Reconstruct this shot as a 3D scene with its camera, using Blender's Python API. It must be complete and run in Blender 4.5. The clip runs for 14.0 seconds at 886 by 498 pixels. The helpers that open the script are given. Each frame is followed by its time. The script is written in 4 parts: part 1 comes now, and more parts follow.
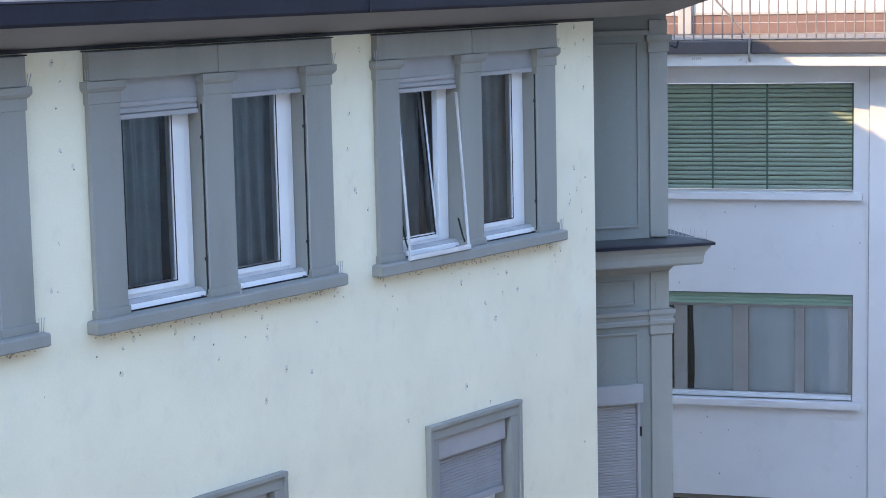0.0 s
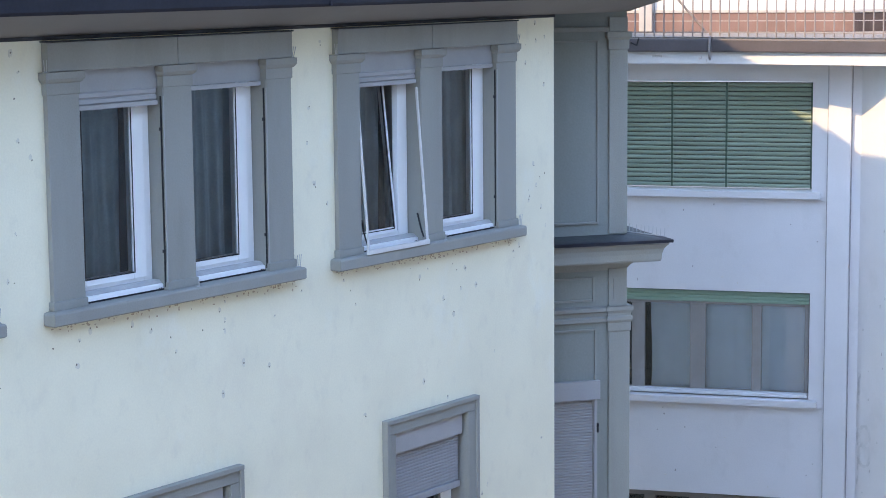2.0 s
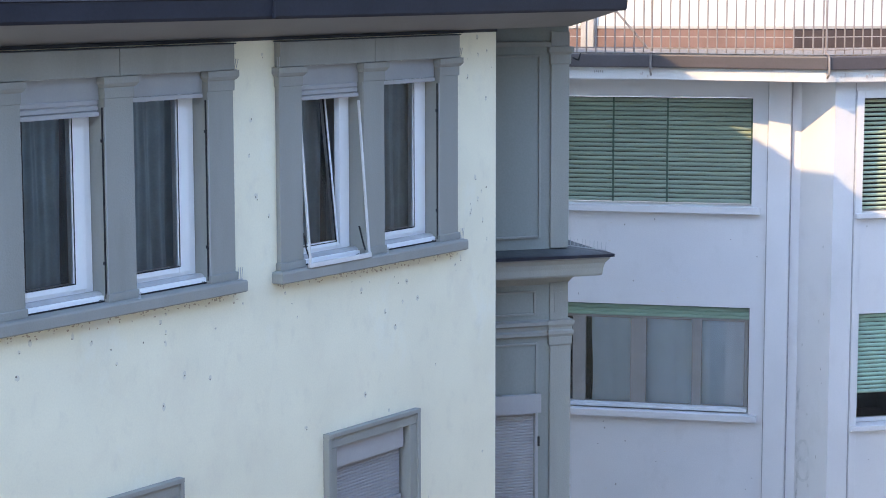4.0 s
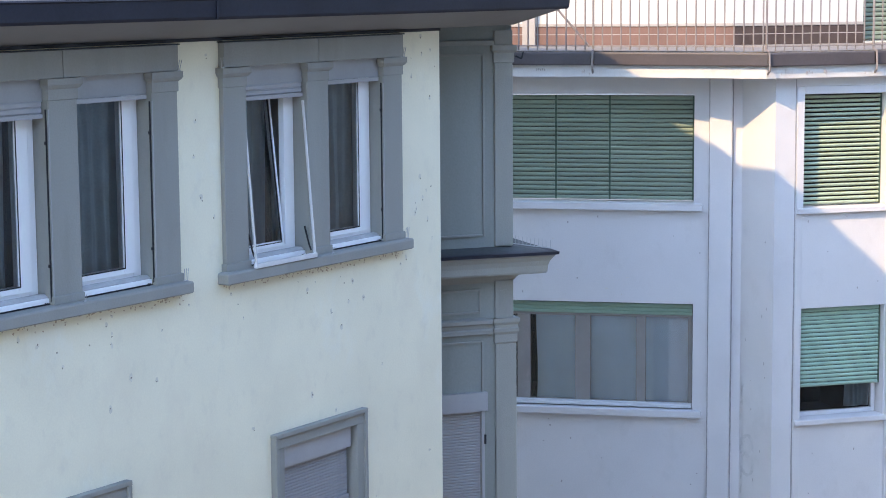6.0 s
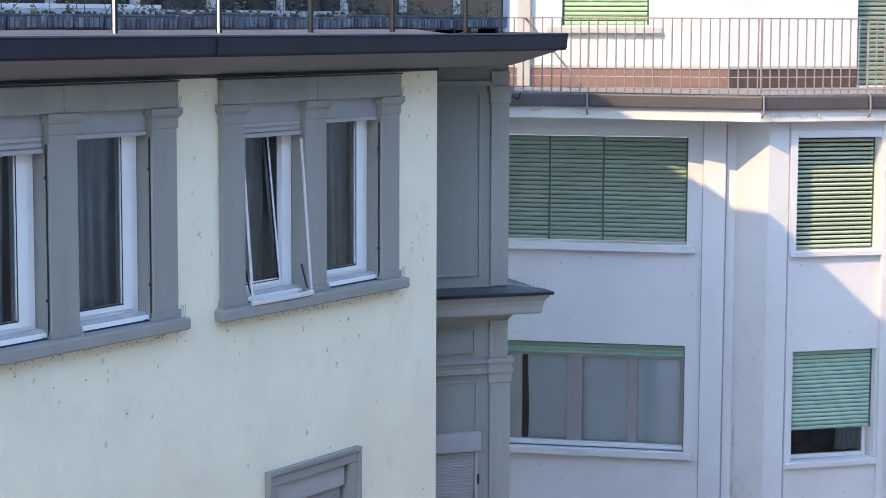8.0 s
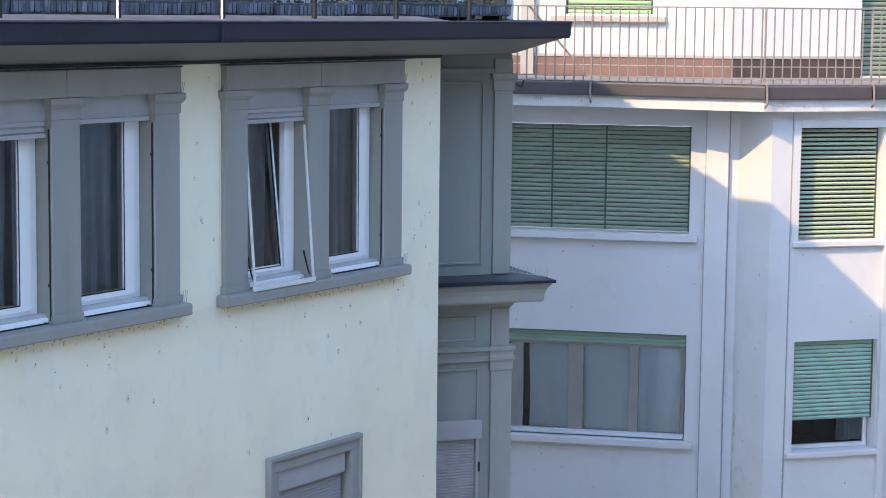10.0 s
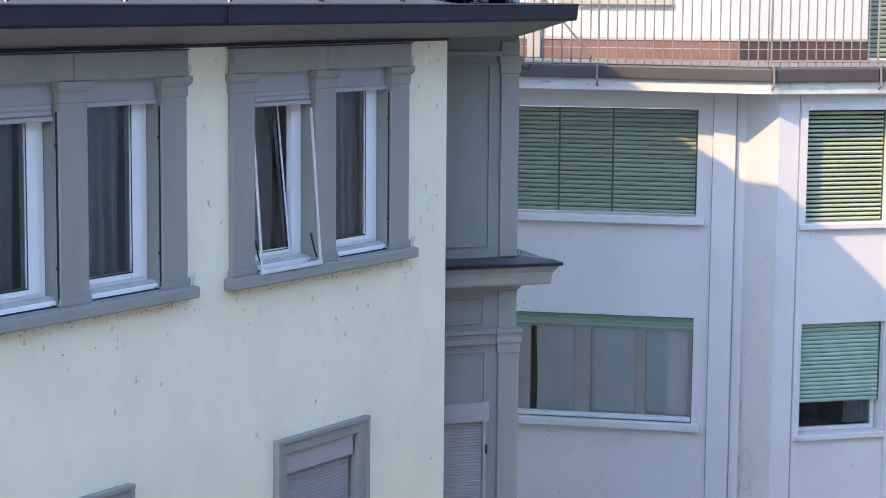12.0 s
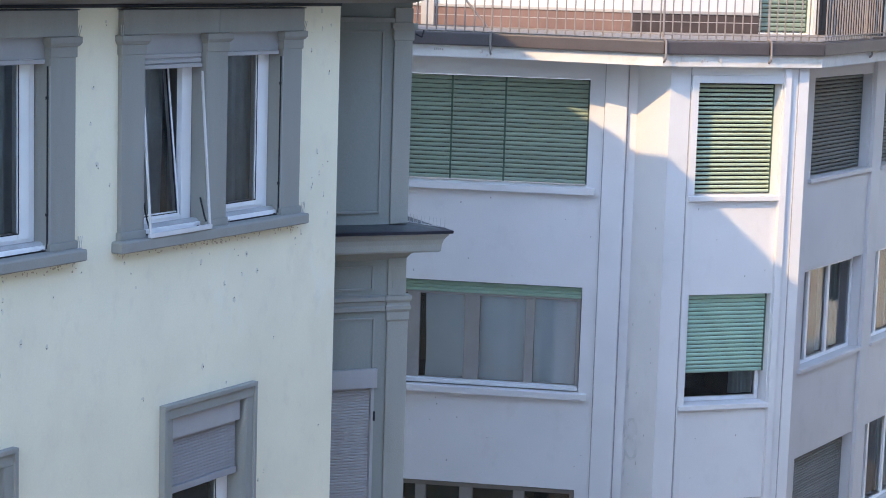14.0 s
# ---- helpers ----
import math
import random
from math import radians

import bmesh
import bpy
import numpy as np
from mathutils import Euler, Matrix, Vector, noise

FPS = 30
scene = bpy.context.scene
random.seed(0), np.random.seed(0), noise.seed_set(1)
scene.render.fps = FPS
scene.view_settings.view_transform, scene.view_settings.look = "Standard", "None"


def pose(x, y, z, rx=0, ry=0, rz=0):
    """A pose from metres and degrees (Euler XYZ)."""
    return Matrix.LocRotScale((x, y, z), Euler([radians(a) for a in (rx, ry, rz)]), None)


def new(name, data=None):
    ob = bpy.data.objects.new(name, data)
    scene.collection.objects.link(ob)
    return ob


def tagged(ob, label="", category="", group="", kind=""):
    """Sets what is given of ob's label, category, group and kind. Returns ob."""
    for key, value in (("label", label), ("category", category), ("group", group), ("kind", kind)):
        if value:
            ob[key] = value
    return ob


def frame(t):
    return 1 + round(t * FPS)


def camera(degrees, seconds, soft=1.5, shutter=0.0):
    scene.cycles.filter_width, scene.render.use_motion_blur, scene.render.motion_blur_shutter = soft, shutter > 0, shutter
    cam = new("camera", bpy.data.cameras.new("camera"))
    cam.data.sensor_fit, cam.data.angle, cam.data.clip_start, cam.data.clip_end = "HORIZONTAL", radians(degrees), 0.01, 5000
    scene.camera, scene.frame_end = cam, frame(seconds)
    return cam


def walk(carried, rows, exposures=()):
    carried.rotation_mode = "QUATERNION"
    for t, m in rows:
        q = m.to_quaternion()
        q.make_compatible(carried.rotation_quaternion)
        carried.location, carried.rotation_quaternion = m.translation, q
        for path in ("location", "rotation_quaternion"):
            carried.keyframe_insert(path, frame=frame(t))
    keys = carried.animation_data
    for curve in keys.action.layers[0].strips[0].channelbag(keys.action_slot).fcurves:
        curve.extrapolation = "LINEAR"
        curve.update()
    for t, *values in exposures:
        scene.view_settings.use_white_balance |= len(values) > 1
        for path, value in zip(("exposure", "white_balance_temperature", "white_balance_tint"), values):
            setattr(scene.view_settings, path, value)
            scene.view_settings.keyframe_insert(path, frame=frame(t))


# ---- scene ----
cam = camera(24.639, 14.0, 0.95)
# seconds, eye, yaw, pitch, roll
PATH = [
    (0.0, -16.206, -10.731, 12.125, -52.322, -7.734, 1.239),
    (0.5, -16.203, -10.733, 12.127, -52.468, -7.834, 1.296),
    (1.0, -16.214, -10.741, 12.130, -52.702, -7.936, 1.236),
    (1.5, -16.207, -10.737, 12.124, -53.006, -7.945, 0.990),
    (2.0, -16.201, -10.734, 12.126, -53.383, -7.898, 0.526),
    (2.5, -16.215, -10.743, 12.127, -53.779, -7.750, 0.179),
    (3.0, -16.217, -10.743, 12.125, -54.178, -7.587, 0.008),
    (5.5, -16.225, -10.743, 12.113, -56.281, -7.600, 0.466),
    (6.0, -16.252, -10.721, 12.121, -56.710, -7.533, 0.452),
    (6.5, -16.294, -10.690, 12.126, -57.016, -7.254, 0.455),
    (7.0, -16.320, -10.677, 12.124, -57.117, -6.844, 0.329),
    (7.5, -16.321, -10.674, 12.126, -57.041, -6.478, -0.063),
    (10.0, -16.316, -10.668, 12.119, -56.874, -6.766, -0.618),
    (10.5, -16.326, -10.674, 12.111, -56.788, -6.958, -0.484),
    (11.0, -16.336, -10.678, 12.115, -56.673, -7.102, -0.503),
    (11.5, -16.325, -10.676, 12.110, -56.601, -7.178, -0.486),
    (12.0, -16.331, -10.680, 12.109, -56.684, -7.219, -0.485),
    (12.5, -16.335, -10.684, 12.110, -56.895, -7.308, -0.585),
    (13.0, -16.321, -10.688, 12.116, -57.196, -7.494, -0.891),
    (13.5, -16.332, -10.689, 12.108, -57.578, -7.738, -1.301),
    (13.6, -16.328, -10.686, 12.109, -57.797, -7.808, -1.390),
    (13.7, -16.323, -10.683, 12.110, -58.110, -7.878, -1.479),
    (13.8, -16.319, -10.680, 12.110, -58.492, -7.948, -1.568),
    (13.9, -16.314, -10.677, 12.111, -59.010, -8.025, -1.657),
    (14.0, -16.310, -10.674, 12.112, -59.623, -8.106, -1.746),
]
walk(cam, [(t, pose(x, y, z, 90 + pitch, roll, yaw)) for t, x, y, z, yaw, pitch, roll in PATH], [(0.0, 2.66, 6550, 11), (3.0, 2.63, 6550, 11), (7.0, 2.47, 6550, 11), (14.0, 2.40, 6550, 11)])

# ---- light ----
SUN_WAY = Vector((-0.99, 0.14, 0)).normalized()
SUN_UP = radians(40.5)
world = bpy.data.worlds.new("world")
scene.world = world
world.use_nodes = True
sky = world.node_tree.nodes.new("ShaderNodeTexSky")
sky.sky_type = "NISHITA"
sky.sun_disc = False
sky.dust_density = 0.25
sky.sun_elevation = SUN_UP
sky.sun_rotation = math.atan2(SUN_WAY.x, SUN_WAY.y)
world.node_tree.links.new(sky.outputs[0], world.node_tree.nodes["Background"].inputs[0])
world.node_tree.nodes["Background"].inputs[1].default_value = 0.15
sun_data = bpy.data.lights.new("sun", "SUN")
sun_data.energy, sun_data.angle, sun_data.color = 1.05, radians(0.5), (1.0, 0.71, 0.38)
sun = new("sun", sun_data)
SUN_DIR = (SUN_WAY * math.cos(SUN_UP) + Vector((0, 0, math.sin(SUN_UP)))).normalized()
sun.matrix_world = Matrix.Translation((-10, 5, 40)) @ SUN_DIR.to_track_quat("Z", "Y").to_matrix().to_4x4()


# ---- materials ----
def material(name, color, rough=0.8, var=0.1, scale=3.0, bump=0.15, fine=90.0, metal=0.0, stains=None, spec=0.5, streak=False, island=0.0):
    """A surface with broad and fine variation. stains: (colour, amount, scale)."""
    m = bpy.data.materials.new(name)
    m.use_nodes = True
    t = m.node_tree
    n, l = t.nodes, t.links
    b = n["Principled BSDF"]
    geo = n.new("ShaderNodeNewGeometry")
    mp = n.new("ShaderNodeMapping")
    mp.inputs["Scale"].default_value = (1, 1, 0.15) if streak else (1, 1, 1)
    l.new(geo.outputs["Position"], mp.inputs["Vector"])
    big = n.new("ShaderNodeTexNoise")
    big.inputs["Scale"].default_value = scale
    big.inputs["Detail"].default_value = 6
    l.new(mp.outputs[0], big.inputs["Vector"])
    small = n.new("ShaderNodeTexNoise")
    small.inputs["Scale"].default_value = fine
    small.inputs["Detail"].default_value = 4
    l.new(geo.outputs["Position"], small.inputs["Vector"])
    ramp = n.new("ShaderNodeMapRange")
    ramp.inputs["From Min"].default_value, ramp.inputs["From Max"].default_value = 0.3, 0.7
    ramp.inputs["To Min"].default_value, ramp.inputs["To Max"].default_value = 1 - var, 1 + var * 0.6
    l.new(big.outputs[0], ramp.inputs[0])
    ramp2 = n.new("ShaderNodeMapRange")
    ramp2.inputs["From Min"].default_value, ramp2.inputs["From Max"].default_value = 0.3, 0.7
    ramp2.inputs["To Min"].default_value, ramp2.inputs["To Max"].default_value = 1 - var * 0.5, 1 + var * 0.3
    l.new(small.outputs[0], ramp2.inputs[0])
    mul = n.new("ShaderNodeMath")
    mul.operation = "MULTIPLY"
    l.new(ramp.outputs[0], mul.inputs[0])
    l.new(ramp2.outputs[0], mul.inputs[1])
    last = mul.outputs[0]
    if island:
        info = n.new("ShaderNodeObjectInfo")
        r3 = n.new("ShaderNodeMapRange")
        r3.inputs["To Min"].default_value, r3.inputs["To Max"].default_value = 1 - island, 1 + island
        l.new(info.outputs["Random"], r3.inputs[0])
        mul2 = n.new("ShaderNodeMath")
        mul2.operation = "MULTIPLY"
        l.new(last, mul2.inputs[0])
        l.new(r3.outputs[0], mul2.inputs[1])
        last = mul2.outputs[0]
    vm = n.new("ShaderNodeVectorMath")
    vm.operation = "SCALE"
    vm.inputs[0].default_value = color
    l.new(last, vm.inputs["Scale"])
    col = vm.outputs[0]
    if stains:
        for k, (scol, amount, sscale) in enumerate(stains):
            sn = n.new("ShaderNodeTexNoise")
            sn.inputs["Scale"].default_value = sscale
            sn.inputs["Detail"].default_value = 8
            sn.inputs["Roughness"].default_value = 0.65
            off = n.new("ShaderNodeMapping")
            off.inputs["Location"].default_value = (3.7 * k + 1.3, 1.9 * k, 5.1 * k)
            off.inputs["Scale"].default_value = (1, 1, 0.25) if streak else (1, 1, 0.7)
            l.new(geo.outputs["Position"], off.inputs["Vector"])
            l.new(off.outputs[0], sn.inputs["Vector"])
            sr = n.new("ShaderNodeMapRange")
            sr.inputs["From Min"].default_value, sr.inputs["From Max"].default_value = 0.55, 0.75
            sr.inputs["To Max"].default_value = amount
            l.new(sn.outputs[0], sr.inputs[0])
            mx = n.new("ShaderNodeMix")
            mx.data_type = "RGBA"
            l.new(sr.outputs[0], mx.inputs[0])
            l.new(col, mx.inputs[6])
            mx.inputs[7].default_value = (*scol, 1)
            col = mx.outputs[2]
    l.new(col, b.inputs["Base Color"])
    b.inputs["Roughness"].default_value = rough
    b.inputs["Metallic"].default_value = metal
    b.inputs["Specular IOR Level"].default_value = spec
    if bump:
        bp = n.new("ShaderNodeBump")
        bp.inputs["Strength"].default_value = bump
        bp.inputs["Distance"].default_value = 0.01
        l.new(small.outputs[0], bp.inputs["Height"])
        l.new(bp.outputs[0], b.inputs["Normal"])
    return m


def glass_material(name, tint=(0.9, 0.95, 0.95)):
    m = bpy.data.materials.new(name)
    m.use_nodes = True
    n, l = m.node_tree.nodes, m.node_tree.links
    n.clear()
    out = n.new("ShaderNodeOutputMaterial")
    mix = n.new("ShaderNodeMixShader")
    tr = n.new("ShaderNodeBsdfTransparent")
    gl = n.new("ShaderNodeBsdfGlossy")
    fr = n.new("ShaderNodeFresnel")
    fr.inputs["IOR"].default_value = 1.85
    tr.inputs["Color"].default_value = (*tint, 1)
    gl.inputs["Roughness"].default_value = 0.02
    l.new(fr.outputs[0], mix.inputs[0])
    l.new(tr.outputs[0], mix.inputs[1])
    l.new(gl.outputs[0], mix.inputs[2])
    l.new(mix.outputs[0], out.inputs[0])
    return m


CREAM = material("cream_stucco", (0.80, 0.76, 0.60), 0.9, 0.06, 1.2, 0.14, 60, stains=[((0.80, 0.83, 0.80), 0.6, 0.9), ((0.70, 0.64, 0.52), 0.45, 1.7), ((0.58, 0.55, 0.46), 0.3, 6)])
GREY = material("grey_stone_paint", (0.272, 0.274, 0.260), 0.85, 0.08, 2.5, 0.25, 70, stains=[((0.20, 0.205, 0.19), 0.5, 2.5), ((0.34, 0.345, 0.335), 0.35, 1.6)], streak=True)
PANEL = material("pale_grey_panel_paint", (0.31, 0.315, 0.325), 0.75, 0.06, 4, 0.1, 60)
GREY_BAY = material("grey_green_stucco", (0.25, 0.265, 0.255), 0.9, 0.1, 1.8, 0.12, 50, stains=[((0.17, 0.18, 0.17), 0.45, 2.2)], streak=True)
SOFFIT = material("grey_soffit_plaster", (0.235, 0.225, 0.22), 0.9, 0.08, 1.5, 0.2, 60)
GUTTER = material("dark_painted_gutter", (0.022, 0.023, 0.034), 0.6, 0.2, 2, 0.05, 40, spec=0.2)
FLASH = material("weathered_metal_flashing", (0.045, 0.047, 0.055), 0.7, 0.3, 4, 0.1, 40, spec=0.25)
LEAD = material("weathered_lead_sheet", (0.062, 0.068, 0.07), 0.7, 0.3, 5, 0.15, 40, stains=[((0.05, 0.052, 0.055), 0.6, 4)])
PVC = material("white_window_plastic", (0.84, 0.85, 0.87), 0.4, 0.03, 3, 0.03, 60)
FRAME_GREY = material("pale_grey_frame_paint", (0.62, 0.62, 0.64), 0.5, 0.06, 6, 0.05, 60)
ROLLER = material("pale_grey_roller", (0.34, 0.34, 0.355), 0.6, 0.05, 5, 0.05, 60)
ROLLER_DIM = material("dull_grey_roller", (0.28, 0.28, 0.30), 0.65, 0.06, 5, 0.05, 60)
LILAC = material("pale_lilac_render", (0.645, 0.63, 0.64), 0.9, 0.05, 0.9, 0.2, 60, stains=[((0.65, 0.63, 0.64), 0.4, 0.8), ((0.43, 0.41, 0.41), 0.25, 2.2)])
LILAC_TRIM = material("pale_trim_render", (0.64, 0.625, 0.635), 0.85, 0.05, 1.5, 0.15, 60)
SLAB = material("white_slab_edge", (0.64, 0.61, 0.58), 0.85, 0.08, 2, 0.2, 60, stains=[((0.42, 0.34, 0.28), 0.55, 3.5)])
STONE = material("beige_sill_stone", (0.42, 0.38, 0.34), 0.85, 0.1, 3, 0.2, 50)
BROWN = material("brown_gutter_metal", (0.08, 0.066, 0.068), 0.5, 0.15, 2, 0.05, 30)
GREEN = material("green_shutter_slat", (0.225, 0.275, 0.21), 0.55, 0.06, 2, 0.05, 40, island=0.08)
# Lighter copy of the green slat, with sunlight painted into the colour.
GREEN_SUN = material("sunlit_green_shutter_slat", (0.40, 0.48, 0.36), 0.55, 0.06, 2, 0.05, 40, island=0.08)
GREEN_PALE = material("pale_green_shutter_slat", (0.31, 0.455, 0.37), 0.55, 0.06, 2, 0.05, 40, island=0.05)
GREEN_BRIGHT = material("bright_green_shutter_slat", (0.36, 0.52, 0.28), 0.55, 0.06, 2, 0.05, 40, island=0.05)
GREEN_FRAME = material("green_painted_frame", (0.06, 0.10, 0.07), 0.55, 0.06, 2, 0.05, 40)
SLATE = material("dark_slate_shutter_slat", (0.13, 0.14, 0.13), 0.6, 0.08, 3, 0.05, 50, island=0.08)
STEEL_SLAT = material("grey_shutter_slat", (0.24, 0.24, 0.245), 0.6, 0.08, 3, 0.05, 50, island=0.05)
LEDGE = material("dull_grey_ledge_metal", (0.42, 0.42, 0.43), 0.6, 0.15, 6, 0.1, 50)
DECK = material("weathered_deck_gravel", (0.25, 0.22, 0.20), 0.9, 0.3, 14, 0.4, 60, stains=[((0.30, 0.28, 0.26), 0.6, 9)])
PLINTH_DARK = material("dark_brown_plinth_tile", (0.075, 0.052, 0.046), 0.8, 0.2, 5, 0.2, 50)
TAUPE = material("taupe_window_frame", (0.27, 0.25, 0.24), 0.6, 0.08, 3, 0.08, 50, stains=[((0.4, 0.38, 0.36), 0.4, 4)])
# Near-black colour that paints deep shade in rooms and behind slats.
DARK = material("interior_shade", (0.03, 0.03, 0.032), 0.9, 0.2, 2, 0, 30)
# Room plaster darkened to stand in for the shade indoors.
ROOM = material("room_shade_plaster", (0.05, 0.062, 0.072), 0.9, 0.1, 2, 0, 30)
CURTAIN = material("grey_sheer_curtain", (0.30, 0.375, 0.42), 0.9, 0.14, 4, 0, 60)
# White net with the sky's blue reflection put into its colour.
VEIL = material("sky_tinted_net_curtain", (0.78, 0.86, 0.94), 0.9, 0.05, 3, 0, 60)
ATTIC = material("white_attic_render", (0.64, 0.62, 0.57), 0.9, 0.05, 1.5, 0.2, 60)
TERRACOTTA = material("terracotta_plinth", (0.21, 0.125, 0.10), 0.85, 0.15, 3, 0.2, 50, stains=[((0.22, 0.13, 0.10), 0.4, 4)])
RAIL = material("pale_railing_metal", (0.25, 0.21, 0.19), 0.5, 0.1, 6, 0.05, 60, stains=[((0.25, 0.13, 0.08), 0.5, 9)])
IRON = material("dark_iron", (0.025, 0.026, 0.03), 0.6, 0.2, 8, 0.1, 60, spec=0.2)
STEEL = material("steel_wire", (0.42, 0.42, 0.44), 0.4, 0.1, 8, 0, 60, metal=0.2)
PAVING = material("pale_street_paving", (0.17, 0.16, 0.15), 0.9, 0.2, 0.6, 0.3, 30)
BLOCK = material("grey_house_render", (0.365, 0.37, 0.36), 0.9, 0.08, 0.5, 0.2, 30)
ROOF = material("roof_tile_clay", (0.30, 0.17, 0.12), 0.9, 0.2, 3, 0.3, 30)
GLASS = glass_material("window_glass", (0.92, 0.94, 0.95))
PLANTER = material("weathered_planter", (0.085, 0.092, 0.115), 0.8, 0.4, 14, 0.2, 60, stains=[((0.42, 0.44, 0.50), 0.75, 20), ((0.03, 0.032, 0.04), 0.7, 9)], streak=True)
FLUTE = material("weathered_planter_slat", (0.095, 0.105, 0.13), 0.85, 0.35, 25, 0.2, 60, stains=[((0.36, 0.38, 0.42), 0.6, 18)], streak=True, island=0.5)
SHINE = material("dark_reflecting_glass", (0.02, 0.022, 0.025), 0.08, 0.1, 2, 0, 30, spec=0.6)
ZINC = material("pale_zinc", (0.14, 0.14, 0.16), 0.55, 0.25, 3, 0.1, 40, stains=[((0.12, 0.12, 0.13), 0.6, 5)])
LEAF = material("leaf_green", (0.035, 0.045, 0.022), 0.6, 0.3, 12, 0, 60)


# ---- building blocks ----
EYE4 = Matrix.Identity(4)


def plane_pose(x, y, rz):
    """A facade's frame: x along it, y into the building, z up."""
    return pose(x, y, 0, 0, 0, rz)


M_CREAM = plane_pose(0, 0, 0)
M_GREY = plane_pose(1.2, 0.25, -36.87)
M_F = plane_pose(9.705, 2.081, -68.3)
M_G = plane_pose(9.926, 0.511, -41.0)
M_GZ = M_G @ Matrix.Translation((0, 0, 0.032))
M_H = plane_pose(13.5, 0.12, -2.0)


def box(bm, a, b, m=EYE4, bevel=0.0):
    (x0, y0, z0), (x1, y1, z1) = a, b
    vs = [bm.verts.new(m @ Vector(p)) for p in ((x0, y0, z0), (x1, y0, z0), (x1, y1, z0), (x0, y1, z0), (x0, y0, z1), (x1, y0, z1), (x1, y1, z1), (x0, y1, z1))]
    fs = [bm.faces.new([vs[i] for i in f]) for f in ((3, 2, 1, 0), (4, 5, 6, 7), (0, 1, 5, 4), (1, 2, 6, 5), (2, 3, 7, 6), (3, 0, 4, 7))]
    if bevel:
        edges = list({e for f in fs for e in f.edges})
        bmesh.ops.bevel(bm, geom=edges, offset=bevel, segments=2, affect="EDGES", profile=0.6)
    return vs


def loft(bm, u0, u1, y0, y1, prof, m=EYE4, left=1.0, right=1.0):
    """A moulded block: rectangles that grow by the profile's offset on the front and both ends. prof: (offset, z) upwards."""
    rings = []
    for o, z in prof:
        rings.append([bm.verts.new(m @ Vector(p)) for p in ((u0 - o * left, y0 - o, z), (u1 + o * right, y0 - o, z), (u1 + o * right, y1, z), (u0 - o * left, y1, z))])
    for a, b in zip(rings, rings[1:]):
        for i in range(4):
            bm.faces.new((a[i], a[(i + 1) % 4], b[(i + 1) % 4], b[i]))
    bm.faces.new(rings[0][::-1])
    bm.faces.new(rings[-1])


def tube(bm, a, b, r, m=EYE4, n=8):
    a, b = m @ Vector(a), m @ Vector(b)
    q = (b - a).to_track_quat("Z", "Y")
    rings = [[bm.verts.new(p + q @ Vector((r * math.cos(2 * math.pi * i / n), r * math.sin(2 * math.pi * i / n), 0))) for i in range(n)] for p in (a, b)]
    for i in range(n):
        bm.faces.new((rings[0][i], rings[0][(i + 1) % n], rings[1][(i + 1) % n], rings[1][i]))
    bm.faces.new(rings[0][::-1])
    bm.faces.new(rings[1])


def prism(bm, poly, z0, z1, m=EYE4):
    lo = [bm.verts.new(m @ Vector((x, y, z0))) for x, y in poly]
    hi = [bm.verts.new(m @ Vector((x, y, z1))) for x, y in poly]
    n = len(poly)
    for i in range(n):
        bm.faces.new((lo[i], lo[(i + 1) % n], hi[(i + 1) % n], hi[i]))
    bm.faces.new(lo[::-1])
    bm.faces.new(hi)


def wall(bm, u0, u1, z0, z1, thick, holes, m=EYE4):
    """A wall with real openings. holes: (u0, u1, z0, z1)."""
    us = sorted({u0, u1, *[h[0] for h in holes], *[h[1] for h in holes]})
    zs = sorted({z0, z1, *[h[2] for h in holes], *[h[3] for h in holes]})
    us = [u for u in us if u0 <= u <= u1]
    zs = [z for z in zs if z0 <= z <= z1]
    cache = {}

    def v(u, y, z):
        k = (round(u, 5), y, round(z, 5))
        if k not in cache:
            cache[k] = bm.verts.new(m @ Vector((u, y, z)))
        return cache[k]

    def solid(i, j):
        if not (0 <= i < len(us) - 1 and 0 <= j < len(zs) - 1):
            return False
        cu, cz = (us[i] + us[i + 1]) / 2, (zs[j] + zs[j + 1]) / 2
        return not any(h[0] < cu < h[1] and h[2] < cz < h[3] for h in holes)
    for i in range(len(us) - 1):
        for j in range(len(zs) - 1):
            if not solid(i, j):
                continue
            a, b, c, d = us[i], us[i + 1], zs[j], zs[j + 1]
            bm.faces.new((v(a, 0, c), v(b, 0, c), v(b, 0, d), v(a, 0, d)))
            bm.faces.new((v(a, thick, d), v(b, thick, d), v(b, thick, c), v(a, thick, c)))
            if not solid(i - 1, j):
                bm.faces.new((v(a, 0, d), v(a, thick, d), v(a, thick, c), v(a, 0, c)))
            if not solid(i + 1, j):
                bm.faces.new((v(b, 0, c), v(b, thick, c), v(b, thick, d), v(b, 0, d)))
            if not solid(i, j - 1):
                bm.faces.new((v(a, 0, c), v(a, thick, c), v(b, thick, c), v(b, 0, c)))
            if not solid(i, j + 1):
                bm.faces.new((v(a, 0, d), v(b, 0, d), v(b, thick, d), v(a, thick, d)))


def mesh_of(name, bm, mat):
    bmesh.ops.recalc_face_normals(bm, faces=bm.faces)
    me = bpy.data.meshes.new(name)
    bm.to_mesh(me)
    bm.free()
    me.materials.append(mat)
    return me


def part(name, bm, mat, parent=None, label=""):
    ob = new(name, mesh_of(name, bm, mat))
    if parent:
        ob.parent = parent
    return tagged(ob, label)


def piece(name, me, parent, m):
    ob = new(name, me)
    ob.parent = parent
    ob.matrix_basis = m
    return ob


def thing(name, label, category, kind="", group=""):
    return tagged(new(name), label, category, group, kind)


